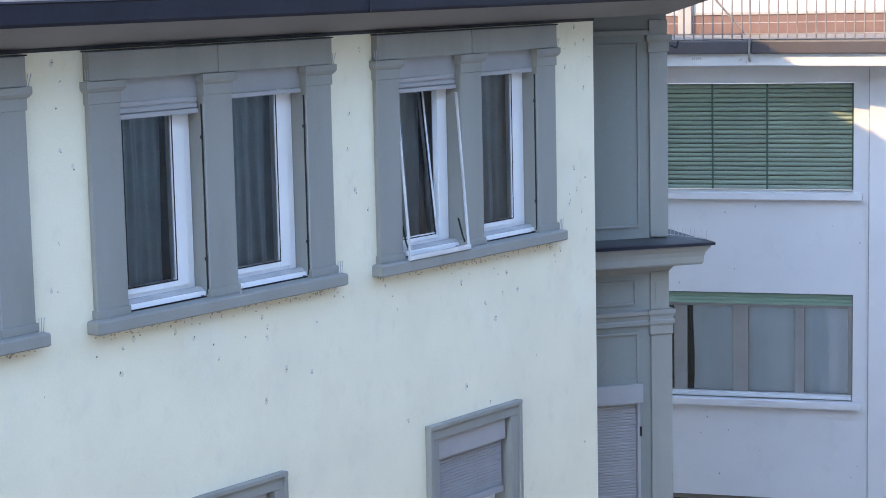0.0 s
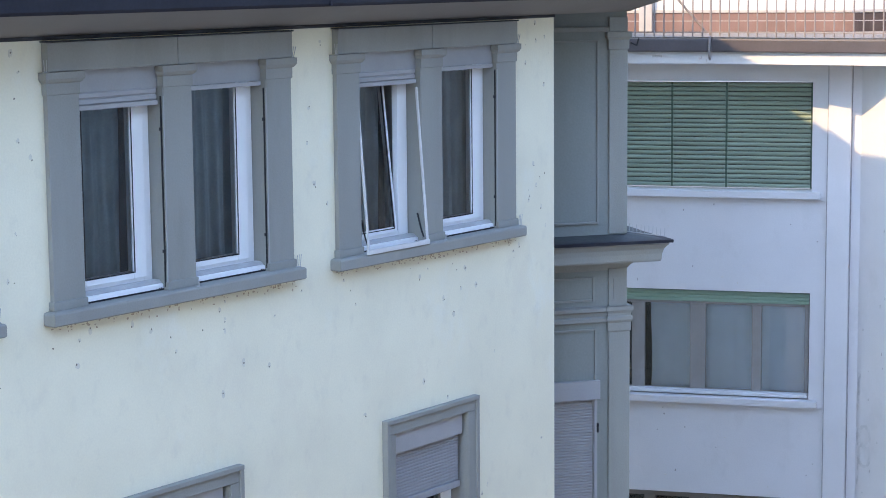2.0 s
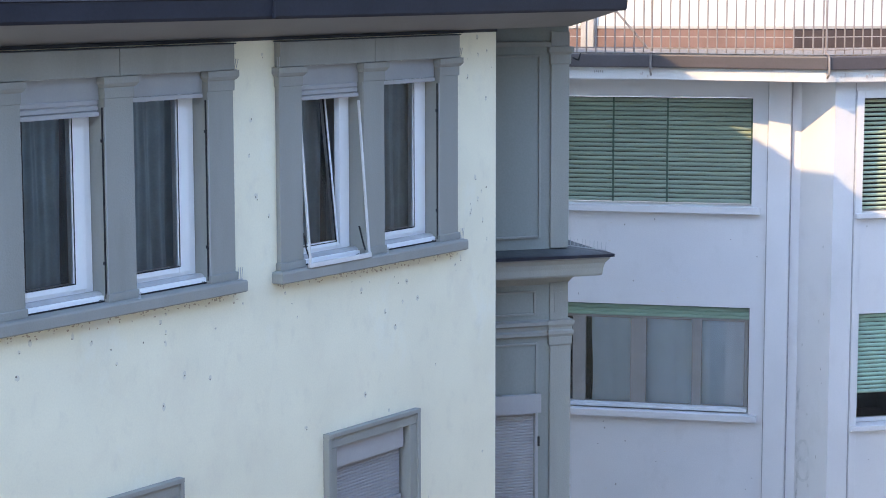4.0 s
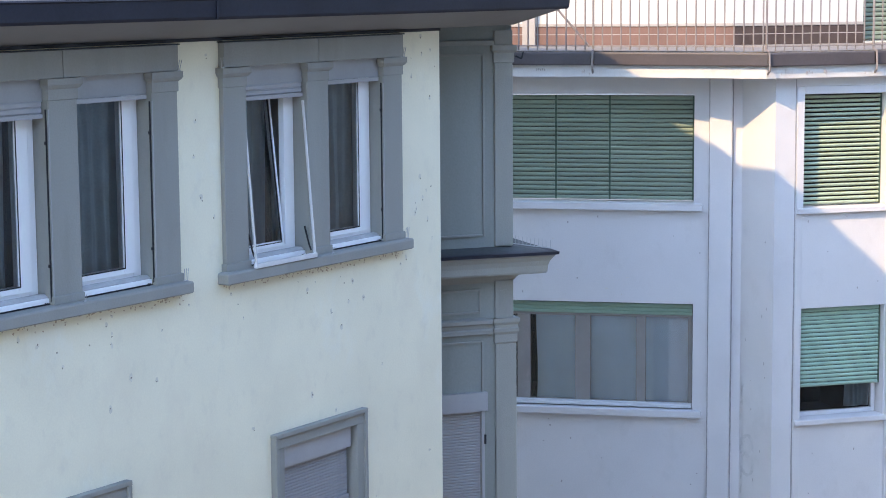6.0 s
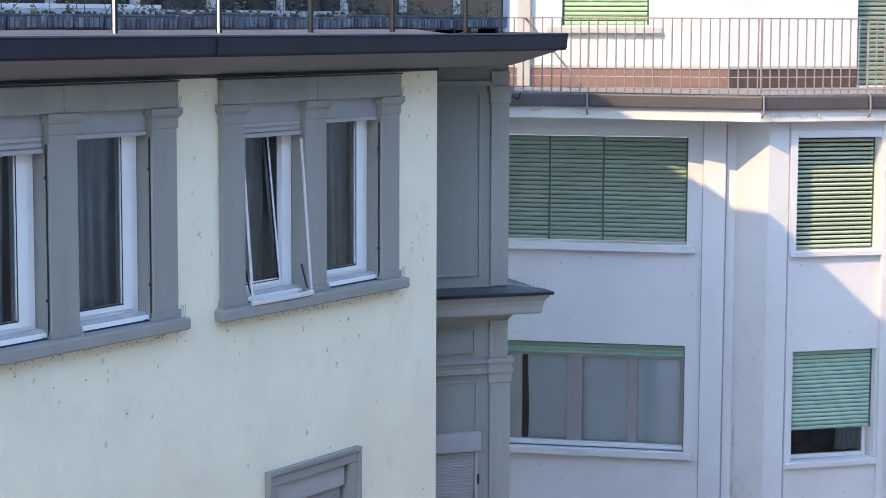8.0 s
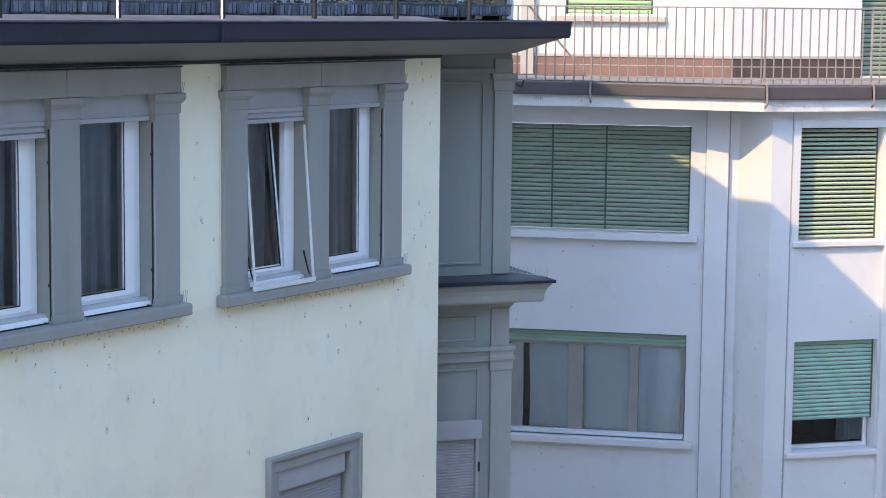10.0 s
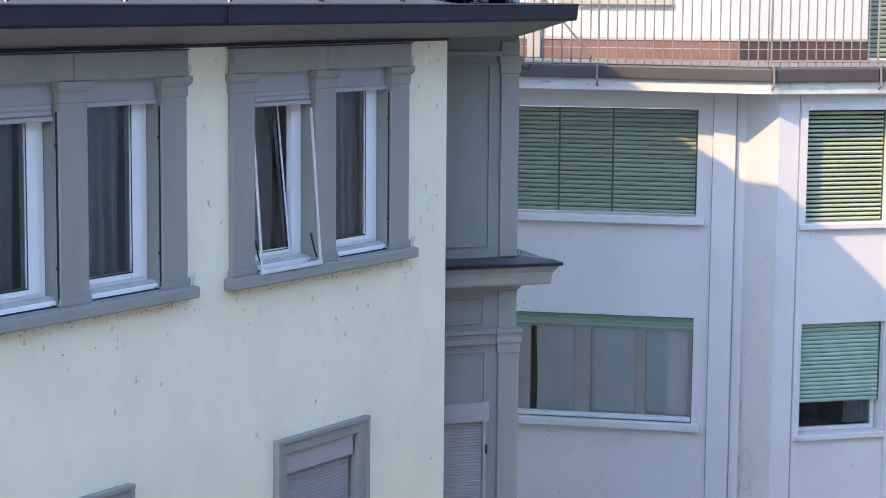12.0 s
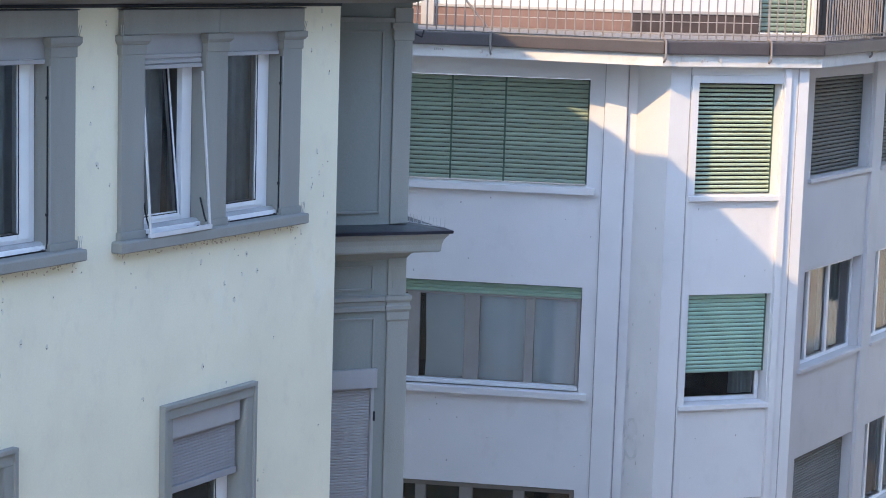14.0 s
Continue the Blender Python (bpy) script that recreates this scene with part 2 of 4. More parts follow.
def slat_mesh(name, w, h, t, mat):
    """One shutter slat, slightly bellied and tilted, centred on x."""
    bm = bmesh.new()
    sec = [(0.0, -h / 2), (-t * 0.8, -h * 0.25), (-t, h * 0.1), (-t * 0.55, h * 0.42), (0.0, h * 0.5), (t * 0.35, 0.0)]
    ends = [[bm.verts.new((x, y, z)) for y, z in sec] for x in (-w / 2, w / 2)]
    for i in range(6):
        bm.faces.new((ends[0][i], ends[0][(i + 1) % 6], ends[1][(i + 1) % 6], ends[1][i]))
    bm.faces.new(ends[0][::-1])
    bm.faces.new(ends[1])
    return mesh_of(name, bm, mat)


def ribbed(bm, u0, u1, z0, z1, y, pitch, t, m):
    """A roller shutter's curtain of fine slats, as one folded sheet with a back."""
    n = max(1, round((z1 - z0) / pitch))
    pts = []
    for i in range(n):
        a = z0 + (z1 - z0) * i / n
        p = (z1 - z0) / n
        pts += [(y, a), (y - t, a + p * 0.25), (y - t, a + p * 0.8)]
    pts += [(y, z1), (y + 0.015, z1), (y + 0.015, z0)]
    L = [bm.verts.new(m @ Vector((u0, a, b))) for a, b in pts]
    R = [bm.verts.new(m @ Vector((u1, a, b))) for a, b in pts]
    k = len(pts)
    for i in range(k):
        bm.faces.new((L[i], R[i], R[(i + 1) % k], L[(i + 1) % k]))


def bars(bm, u0, u1, z0, z1, y0, y1, w, m, wb=None, bevel=0.006):
    """Four bars round an opening."""
    wb = wb or w
    box(bm, (u0, y0, z0), (u0 + w, y1, z1), m, bevel)
    box(bm, (u1 - w, y0, z0), (u1, y1, z1), m, bevel)
    box(bm, (u0 + w, y0, z0), (u1 - w, y1, z0 + wb), m, bevel)
    box(bm, (u0 + w, y0, z1 - w), (u1 - w, y1, z1), m, bevel)


def curtain(u0, u1, z0, z1, y, m, mat, waves, amp, label, name="curtain"):
    bm = bmesh.new()
    n = max(24, int(waves * 18))
    rows = 5
    grid = []
    for back in (0, 1):
        g = []
        for j in range(rows + 1):
            row = []
            for i in range(n + 1):
                s = i / n
                u = u0 + (u1 - u0) * s + 0.012 * math.sin(3 * s * waves + j)
                fold = math.sin(2 * math.pi * waves * s + 1.6 * math.sin(5 * s + u0)) + 0.45 * math.sin(2 * math.pi * waves * 2.3 * s + 2.1 * u0)
                yy = y + amp * fold * (0.7 + 0.3 * (1 - j / rows)) + back * 0.004
                row.append(bm.verts.new(m @ Vector((u, yy, z0 + (z1 - z0) * j / rows))))
            g.append(row)
        grid.append(g)
        for j in range(rows):
            for i in range(n):
                q = (g[j][i], g[j][i + 1], g[j + 1][i + 1], g[j + 1][i])
                bm.faces.new(q if not back else q[::-1])
    for f in bm.faces:
        f.smooth = True
    ob = part(name, bm, mat)
    return tagged(ob, label, "curtain", "curtains behind the windows")


def room(u0, u1, z0, z1, y0, y1, m, mat, parent):
    """A plain room behind an opening, its indoor shade put into a dark colour: floor, ceiling and three walls."""
    bm = bmesh.new()
    t = 0.05
    box(bm, (u0 - t, y1, z0 - t), (u1 + t, y1 + t, z1 + t), m)
    box(bm, (u0 - t, y0, z0 - t), (u0, y1, z1 + t), m)
    box(bm, (u1, y0, z0 - t), (u1 + t, y1, z1 + t), m)
    box(bm, (u0, y0, z0 - t), (u1, y1, z0), m)
    box(bm, (u0, y0, z1), (u1, y1, z1 + t), m)
    return part("room_shell", bm, mat, parent)


# ---- ground ----
bm = bmesh.new()
box(bm, (-900, -900, -0.4), (900, 900, 0), EYE4)
tagged(part("ground", bm, PAVING), "pale grey street paving between the houses", "ground", kind="structure")

# ---- the cream house ----
house = thing("cream_apartment_house", "cream stucco apartment house with grey window surrounds", "house")
UNITS = (-9.64, -6.47, -3.30)
OPEN_Z0, OPEN_Z1 = 9.735, 11.424
SMALL = (-9.08, -5.91, -2.70)
holes = []
for u in UNITS:
    holes += [(u + 0.30, u + 1.15, OPEN_Z0, OPEN_Z1), (u + 1.45, u + 2.30, OPEN_Z0, OPEN_Z1)]
for u in SMALL:
    holes.append((u + 0.13, u + 1.225, 6.45, 8.09))
bm = bmesh.new()
wall(bm, -16.0, 0.0, 0.0, 11.70, 0.38, holes, M_CREAM)
part("wall", bm, CREAM, house, "cream stucco wall with small dark pits")
bm = bmesh.new()
box(bm, (-0.38, 0.385, 0.0), (0.0, 1.45, 11.70))
part("return_wall", bm, CREAM, house)


def surround(u):
    s = new("window_surround")
    s.parent = house
    tagged(s, "grey painted stone window surround with pilasters")
    w = 2.60
    for a, b in ((0, 1.295), (1.30, w)):
        bm = bmesh.new()
        box(bm, (u + a, -0.065, 11.428), (u + b, 0.0, 11.632), M_CREAM, 0.006)
        part("lintel", bm, GREY, s)
    # Dark strip added to draw the shadow gap along the lintel top.
    bm = bmesh.new()
    box(bm, (u - 0.012, -0.074, 11.6325), (u + w + 0.012, 0.0, 11.643), M_CREAM, 0.002)
    part("lintel_shade_strip", bm, FLASH, s, "thin dark strip standing in for the shadow gap on the lintel")
    for a in (0.0, 1.15, 2.30):
        bm = bmesh.new()
        box(bm, (u + a, -0.045, 9.735), (u + a + 0.30, 0.0, 11.27), M_CREAM, 0.008)
        box(bm, (u + a - 0.015, -0.06, 9.735), (u + a + 0.315, 0.0, 9.80), M_CREAM, 0.008)
        part("pilaster", bm, GREY, s)
        bm = bmesh.new()
        loft(bm, u + a, u + a + 0.30, -0.045, 0.0, [(0.002, 11.262), (0.008, 11.268), (0.008, 11.345), (0.022, 11.356), (0.032, 11.372), (0.036, 11.378), (0.036, 11.425)], M_CREAM)
        part("capital", bm, GREY, s)
    bm = bmesh.new()
    loft(bm, u, u + w, -0.05, 0.0, [(0.055, 9.632), (0.065, 9.642), (0.065, 9.715), (0.058, 9.728), (0.0, 9.737)], M_CREAM)
    part("sill", bm, GREY, s)


def sheet(bm, u0, u1, z0, z1, y, m, win):
    """A window pane facing the street."""
    bm.faces.new([bm.verts.new(m @ Vector(p)) for p in ((u0, y, z0), (u1, y, z0), (u1, y, z1), (u0, y, z1))])
    me = bpy.data.meshes.new("pane")
    bm.to_mesh(me)
    bm.free()
    me.materials.append(GLASS)
    ob = new("pane", me)
    ob.parent = win
    ob.visible_shadow = False
    return ob


def casement(parent, u0, u1, z0, z1, y, m, tilt=0.0, handle=True, mat=PVC):
    """A white window: frame, one sash and its pane."""
    win = new("window")
    win.parent = parent
    bm = bmesh.new()
    bars(bm, u0, u1, z0, z1, y, y + 0.06, 0.135 if tilt else 0.09, m, wb=0.05)
    part("frame", bm, mat, win)
    a = 0.17 if tilt else 0.07
    a0, a1, b0, b1 = u0 + a, u1 - a, z0 + 0.038, z1 - 0.055
    lean = m @ Matrix.Translation((0, y, b0)) @ Matrix.Rotation(-tilt, 4, "X") @ Matrix.Translation((0, -y, -b0))
    bm = bmesh.new()
    bars(bm, a0, a1, b0, b1, y - 0.015, y + (0.03 if tilt else 0.05), 0.036 if tilt else 0.135, lean, wb=0.05 if tilt else 0.055)
    part("sash", bm, mat, win)
    bm = bmesh.new()
    e = 0.036 if tilt else 0.13
    sheet(bm, a0 + e, a1 - e, b0 + min(e, 0.05), b1 - e, y + 0.0, lean, win)
    bm = bmesh.new()
    bars(bm, a0 + e - 0.006, a1 - e + 0.006, b0 + min(e, 0.05) - 0.004, b1 - e + 0.006, y - 0.018, y - 0.004, 0.009, lean, bevel=0.0)
    part("gasket", bm, IRON, win, "dark rubber gasket")
    if handle and not tilt:
        bm = bmesh.new()
        zc = (z0 + z1) / 2 - 0.1
        box(bm, (a1 - 0.055, y + 0.05, zc), (a1 - 0.03, y + 0.09, zc + 0.13), lean, 0.005)
        part("handle", bm, PVC, win)
    return win


def reveal_hardware(u1, z0, z1, parent):
    """The dark guide rail at the jamb, with its catches."""
    bm = bmesh.new()
    box(bm, (u1 - 0.016, -0.03, z0 + 0.02), (u1 - 0.007, -0.018, z1), M_CREAM, 0.002)
    rail = part("shutter_guide", bm, IRON, parent, "thin dark roller shutter guide")
    bm = bmesh.new()
    box(bm, (u1 - 0.007, -0.047, z0 + 0.02), (u1 + 0.004, -0.036, z1), M_CREAM, 0.002)
    part("guide_cover", bm, PANEL, rail, "pale grey strip along the guide")
    for z in (z0 + 0.28, z1 - 0.26):
        bm = bmesh.new()
        box(bm, (u1 - 0.03, -0.036, z), (u1 - 0.012, -0.018, z + 0.025), M_CREAM, 0.003)
        part("catch", bm, IRON, rail)


for k, u in enumerate(UNITS):
    surround(u)
    for j, a in enumerate((0.30, 1.45)):
        u0, u1 = u + a, u + a + 0.85
        drop = 11.135 if j == 0 else 11.219
        bm = bmesh.new()
        box(bm, (u0 + 0.002, 0.012, 11.255), (u1 - 0.002, 0.05, 11.424), M_CREAM)
        part("shutter_box_panel", bm, PANEL, house)
        bm = bmesh.new()
        if j == 0:
            ribbed(bm, u0 + 0.012, u1 - 0.03, drop + 0.035, 11.262, 0.01, 0.045, 0.012, M_CREAM)
        box(bm, (u0 + 0.012, -0.015, drop), (u1 - 0.03, 0.012, drop + 0.035), M_CREAM, 0.005)
        part("roller_shutter", bm, ROLLER, house, "raised pale grey roller shutter with bottom bar")
        casement(house, u0 - 0.06, u1 - 0.012, 9.80, 11.43, 0.11, M_CREAM, tilt=radians(6.0) if k == 2 and j == 0 else 0.0)
        bm = bmesh.new()
        box(bm, (u0 + 0.005, 0.0, 9.737), (u1 - 0.005, 0.10, 9.785), M_CREAM, 0.008)
        part("window_board", bm, PVC, house, "white painted inner sill")
        bm = bmesh.new()
        loft(bm, u0 + 0.006, u1 - 0.006, 0.05, 0.10, [(0.03, 9.786), (0.028, 9.794), (0.0, 9.812)], M_CREAM, left=0, right=0)
        part("drip_ledge", bm, LEDGE, house, "dull grey metal drip ledge")
        bm = bmesh.new()
        for x in (u0 + 0.03, u0 + 0.05, u1 - 0.06, u1 - 0.04):
            box(bm, (x, -0.004, 9.748), (x + 0.009, 0.004, 9.757), M_CREAM)
        tagged(part("board_screws", bm, IRON, house), kind="stuff")
        bm = bmesh.new()
        box(bm, (u0 + 0.008, -0.012, 9.739), (u1 - 0.008, -0.002, 9.750), M_CREAM)
        part("shutter_stop", bm, IRON, house)
        bm = bmesh.new()
        box(bm, (u0, -0.04, 9.738), (u0 + 0.006, 0.375, 11.42), M_CREAM)
        part("reveal_lining", bm, GREY, house)
        bm = bmesh.new()
        box(bm, (u1 - 0.006, -0.04, 9.738), (u1, 0.375, 11.42), M_CREAM)
        part("reveal_lining", bm, GREY, house)
        if not (k == 2 and j == 0):
            reveal_hardware(u1, 9.74, 11.2, house)
        curtain(u0 + 0.03, u0 + (0.66 if j == 0 and k < 2 else 0.80), 9.78, 11.40, 0.42 if (k == 2 and j == 0) else 0.25, M_CREAM, CURTAIN, 3.1 + 0.7 * j + 0.3 * k, 0.03, "sheer blue-grey curtain hanging behind a cream house window")
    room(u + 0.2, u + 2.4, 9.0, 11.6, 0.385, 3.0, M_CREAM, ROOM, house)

# shutter frame pushed outward at its foot
u0, u1 = UNITS[2] + 0.30, UNITS[2] + 1.15
bm = bmesh.new()
for u in (u0 + 0.012, u1 - 0.018):
    box(bm, (-0.011, -0.008, 0.0), (0.011, 0.008, 1.36), Matrix.Translation((u, -0.112, 9.745)) @ Matrix.Rotation(radians(-4.6), 4, "X"), 0.003)
box(bm, (u0 - 0.004, -0.128, 9.732), (u1 - 0.002, -0.096, 9.772), M_CREAM, 0.005)
part("projecting_shutter_frame", bm, FRAME_GREY, house, "thin pale shutter frame pushed outward at its foot")
bm = bmesh.new()
for a, b in (((u1 - 0.06, -0.10, 9.80), (u1 - 0.045, -0.07, 9.84)), ((u1 - 0.045, -0.07, 9.84), (u1 - 0.03, -0.03, 9.93)), ((u1 - 0.03, -0.03, 9.93), (u1 - 0.03, -0.01, 10.0))):
    tube(bm, a, b, 0.008, M_CREAM)
part("stay_arm", bm, IRON, house)
bm = bmesh.new()
for a, b in (((u0 + 0.03, -0.02, 10.02), (u0 + 0.022, -0.06, 9.88)), ((u0 + 0.022, -0.06, 9.88), (u0 + 0.02, -0.105, 9.78))):
    tube(bm, a, b, 0.007, M_CREAM)
part("stay_arm", bm, IRON, house)

for u in SMALL:
    s = new("small_window_surround")
    s.parent = house
    bm = bmesh.new()
    box(bm, (u, -0.045, 6.4), (u + 0.13, 0.0, 8.095), M_CREAM, 0.006)
    box(bm, (u + 1.225, -0.045, 6.4), (u + 1.355, 0.0, 8.095), M_CREAM, 0.006)
    box(bm, (u, -0.045, 8.096), (u + 1.355, 0.0, 8.226), M_CREAM, 0.006)
    part("moulding", bm, GREY, s)
    bm = bmesh.new()
    box(bm, (u + 0.13, -0.04, 6.46), (u + 0.137, 0.375, 8.088), M_CREAM)
    part("reveal_lining", bm, GREY, s)
    bm = bmesh.new()
    box(bm, (u + 1.218, -0.04, 6.46), (u + 1.225, 0.375, 8.088), M_CREAM)
    part("reveal_lining", bm, GREY, s)
    bm = bmesh.new()
    box(bm, (u - 0.006, -0.066, 6.4), (u + 0.034, 0.0, 8.195), M_CREAM, 0.006)
    box(bm, (u + 1.321, -0.066, 6.4), (u + 1.361, 0.0, 8.195), M_CREAM, 0.006)
    box(bm, (u - 0.007, -0.069, 8.194), (u + 1.362, 0.0, 8.233), M_CREAM, 0.006)
    part("outer_rim", bm, GREY, s)
    bm = bmesh.new()
    box(bm, (u + 0.138, -0.005, 7.90), (u + 1.17, 0.04, 8.086), M_CREAM, 0.005)
    part("shutter_box_panel", bm, ROLLER, s)
    bm = bmesh.new()
    ribbed(bm, u + 0.15, u + 1.165, 7.46, 7.92, 0.05, 0.028, 0.007, M_CREAM)
    box(bm, (u + 0.15, 0.02, 7.40), (u + 1.165, 0.065, 7.46), M_CREAM, 0.006)
    part("roller_shutter", bm, ROLLER_DIM, house, "half lowered pale grey roller shutter")
    casement(house, u + 0.14, u + 1.215, 6.47, 8.08, 0.16, M_CREAM)
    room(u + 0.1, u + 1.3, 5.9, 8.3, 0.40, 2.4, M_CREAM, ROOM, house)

# grey corner bay
bay = new("grey_bay")
bay.parent = house
bm = bmesh.new()
wall(bm, -1.45, 0.30, 0.0, 11.70, 0.4, [(-1.0, -0.02, 5.9, 7.72)], M_GREY)
part("bay_wall", bm, GREY_BAY, bay)
bm = bmesh.new()
box(bm, (-0.1, 0.405, 0.0), (0.30, 9.0, 11.70), M_GREY)
part("end_wall", bm, CREAM, bay)
bm = bmesh.new()
for z0, z1 in ((9.527, 11.387), (8.728, 8.979)):
    a, b = -0.95, -0.004 if z0 > 9 else -0.052
    bars(bm, a, b, z0, z1, -0.024, 0.0, 0.022, M_GREY, bevel=0.004)
part("panel_moulding", bm, GREY, bay)
bm = bmesh.new()
box(bm, (0.10, -0.04, 9.42), (0.297, 0.0, 11.296), M_GREY, 0.008)
box(bm, (0.10, -0.04, 11.47), (0.297, 0.0, 11.62), M_GREY, 0.006)
part("pilaster", bm, GREY, bay)
bm = bmesh.new()
loft(bm, 0.10, 0.297, -0.04, 0.10, [(0.0, 11.29), (0.012, 11.30), (0.012, 11.39), (0.035, 11.42), (0.035, 11.47)], M_GREY)
part("capital", bm, GREY, bay)
bm = bmesh.new()
box(bm, (-1.4, -0.05, 11.47), (0.095, 0.0, 11.52), M_GREY, 0.006)
part("frieze_band", bm, GREY, bay)
bm = bmesh.new()
loft(bm, -1.4, 0.297, 0.0, 2.5, [(0.0, 9.040), (0.02, 9.070), (0.05, 9.110), (0.10, 9.135), (0.25, 9.145), (0.27, 9.150), (0.28, 9.170), (0.285, 9.230), (0.30, 9.280), (0.325, 9.315), (0.34, 9.330), (0.34, 9.355)], M_GREY, left=0.0)
part("cornice", bm, GREY, bay)
bm = bmesh.new()
loft(bm, -1.4, 0.297, 0.0, 2.5, [(0.345, 9.356), (0.36, 9.352), (0.36, 9.372), (0.0, 9.410)], M_GREY, left=0.0)
part("cornice_flashing", bm, LEAD, bay, "dark metal flashing on the cornice")
bm = bmesh.new()
loft(bm, -1.4, 0.297, 0.0, 0.02, [(0.352, 9.346), (0.372, 9.348), (0.374, 9.378), (0.362, 9.380)], M_GREY, left=0.0)
part("cornice_drip_edge", bm, GUTTER, bay, "black drip edge of the cornice flashing")
bm = bmesh.new()
box(bm, (0.10, -0.04, 0.0), (0.33, 0.1, 8.405), M_GREY, 0.008)
box(bm, (0.10, -0.03, 8.67), (0.30, 0.0, 9.06), M_GREY, 0.006)
box(bm, (0.15, -0.036, 8.75), (0.25, -0.03, 8.96), M_GREY)
part("lower_pilaster", bm, GREY, bay)
bm = bmesh.new()
loft(bm, 0.10, 0.32, -0.04, 0.15, [(0.0, 8.40), (0.015, 8.42), (0.015, 8.50), (0.03, 8.53), (0.03, 8.56), (0.018, 8.575), (0.018, 8.60), (0.035, 8.63), (0.035, 8.67)], M_GREY)
part("lower_capital", bm, GREY, bay)
bm = bmesh.new()
loft(bm, -1.4, 0.095, 0.0, 0.1, [(0.0, 8.50), (0.045, 8.515), (0.045, 8.55), (0.022, 8.565), (0.022, 8.605), (0.06, 8.625), (0.06, 8.66), (0.0, 8.675)], M_GREY, left=0, right=0)
part("string_course", bm, GREY, bay)
bm = bmesh.new()
bars(bm, -0.95, -0.03, 7.76, 8.44, -0.022, 0.0, 0.02, M_GREY, bevel=0.004)
part("panel_moulding", bm, GREY, bay)
bm = bmesh.new()
box(bm, (-1.02, -0.06, 7.712), (0.0, -0.002, 7.91), M_GREY, 0.006)
part("shutter_box", bm, ROLLER, bay, "pale painted roller shutter box")
bm = bmesh.new()
ribbed(bm, -0.99, -0.06, 5.9, 7.71, 0.02, 0.03, 0.008, M_GREY)
part("roller_shutter", bm, ROLLER, bay, "closed pale grey roller shutter")
bm = bmesh.new()
box(bm, (-0.055, -0.03, 5.9), (-0.022, 0.02, 7.71), M_GREY, 0.004)
rail = part("shutter_guide", bm, ROLLER, bay)
bm = bmesh.new()
box(bm, (-0.03, -0.045, 7.36), (-0.01, -0.02, 7.46), M_GREY, 0.004)
part("catch", bm, IRON, bay)

# eaves, gutter and roof edge
bm = bmesh.new()
outer = [(-16.0, -0.62), (1.32, -0.62), (1.32 + 0.6 * 9, -0.62 + 0.8 * 9)]
inner = [(-16.0, 0.0), (0.98, 0.0), (1.46, 0.05), (1.46 + 0.6 * 9, 0.05 + 0.8 * 9)]
o = [bm.verts.new((x, y, 11.845)) for x, y in outer]
i_ = [bm.verts.new((x, y, 11.675)) for x, y in inner]
ot = [bm.verts.new((x, y, 11.93)) for x, y in outer]
it = [bm.verts.new((x, y, 11.93)) for x, y in inner]
for A, B in ((o, i_), (ot, it)):
    bm.faces.new((A[0], A[1], B[1], B[0]))
    bm.faces.new((A[1], B[2], B[1]))
    bm.faces.new((A[1], A[2], B[3], B[2]))
for k in range(2):
    bm.faces.new((o[k], o[k + 1], ot[k + 1], ot[k]))
for k in range(3):
    bm.faces.new((i_[k], i_[k + 1], it[k + 1], it[k]))
part("soffit", bm, SOFFIT, house, "sloping grey plaster soffit")
bm = bmesh.new()
box(bm, (-16.0, -0.018, 11.649), (0.0, 0.0, 11.676), M_CREAM, 0.004)
part("wall_head_moulding", bm, FLASH, house)


def gutter_run(a, b, name):
    """A dark box gutter along one eave, with a rolled lip."""
    a, b = Vector((*a, 0)), Vector((*b, 0))
    rz = math.degrees(math.atan2(b.y - a.y, b.x - a.x))
    m = pose(a.x, a.y, 0, 0, 0, rz)
    L = (b - a).length
    bm = bmesh.new()
    sec = [(0.06, 11.835), (0.0, 11.838), (-0.015, 11.86), (-0.025, 11.985), (-0.035, 11.995), (-0.025, 12.007), (-0.010, 12.0), (-0.008, 11.90), (0.06, 11.88)]
    e = [[bm.verts.new(m @ Vector((x, y, z))) for y, z in sec] for x in (0, L)]
    n = len(sec)
    for i in range(n):
        bm.faces.new((e[0][i], e[0][(i + 1) % n], e[1][(i + 1) % n], e[1][i]))
    bm.faces.new(e[0][::-1])
    bm.faces.new(e[1])
    return part(name, bm, GUTTER, house, "dark blue-grey metal gutter")


gutter_run((-16.0, -0.645), (1.345, -0.645), "gutter")
for u in (-11.9, -8.0, -4.1):
    bm = bmesh.new()
    box(bm, (u - 0.012, -0.676, 11.845), (u + 0.012, -0.655, 11.99), EYE4, 0.003)
    part("gutter_joint", bm, GUTTER, house)
gutter_run((1.345, -0.645), (1.345 + 0.6 * 9, -0.645 + 0.8 * 9), "gutter")
bm = bmesh.new()
prism(bm, [(-16, -0.62), (1.30, -0.62), (1.30 + 5.4, -0.62 + 7.2), (-16, 6.6)], 11.935, 12.004)
part("terrace_deck", bm, FLASH, house)
bm = bmesh.new()
pts = [(-0.61, 12.006), (-0.24, 12.045), (-0.22, 12.006)]
e = [[bm.verts.new((x, y, z)) for y, z in pts] for x in (-16.0, -0.75)]
for i in range(3):
    bm.faces.new((e[0][i], e[0][(i + 1) % 3], e[1][(i + 1) % 3], e[1][i]))
bm.faces.new(e[0])
bm.faces.new(e[1][::-1])
part("zinc_apron", bm, ZINC, house, "pale zinc apron behind the gutter")

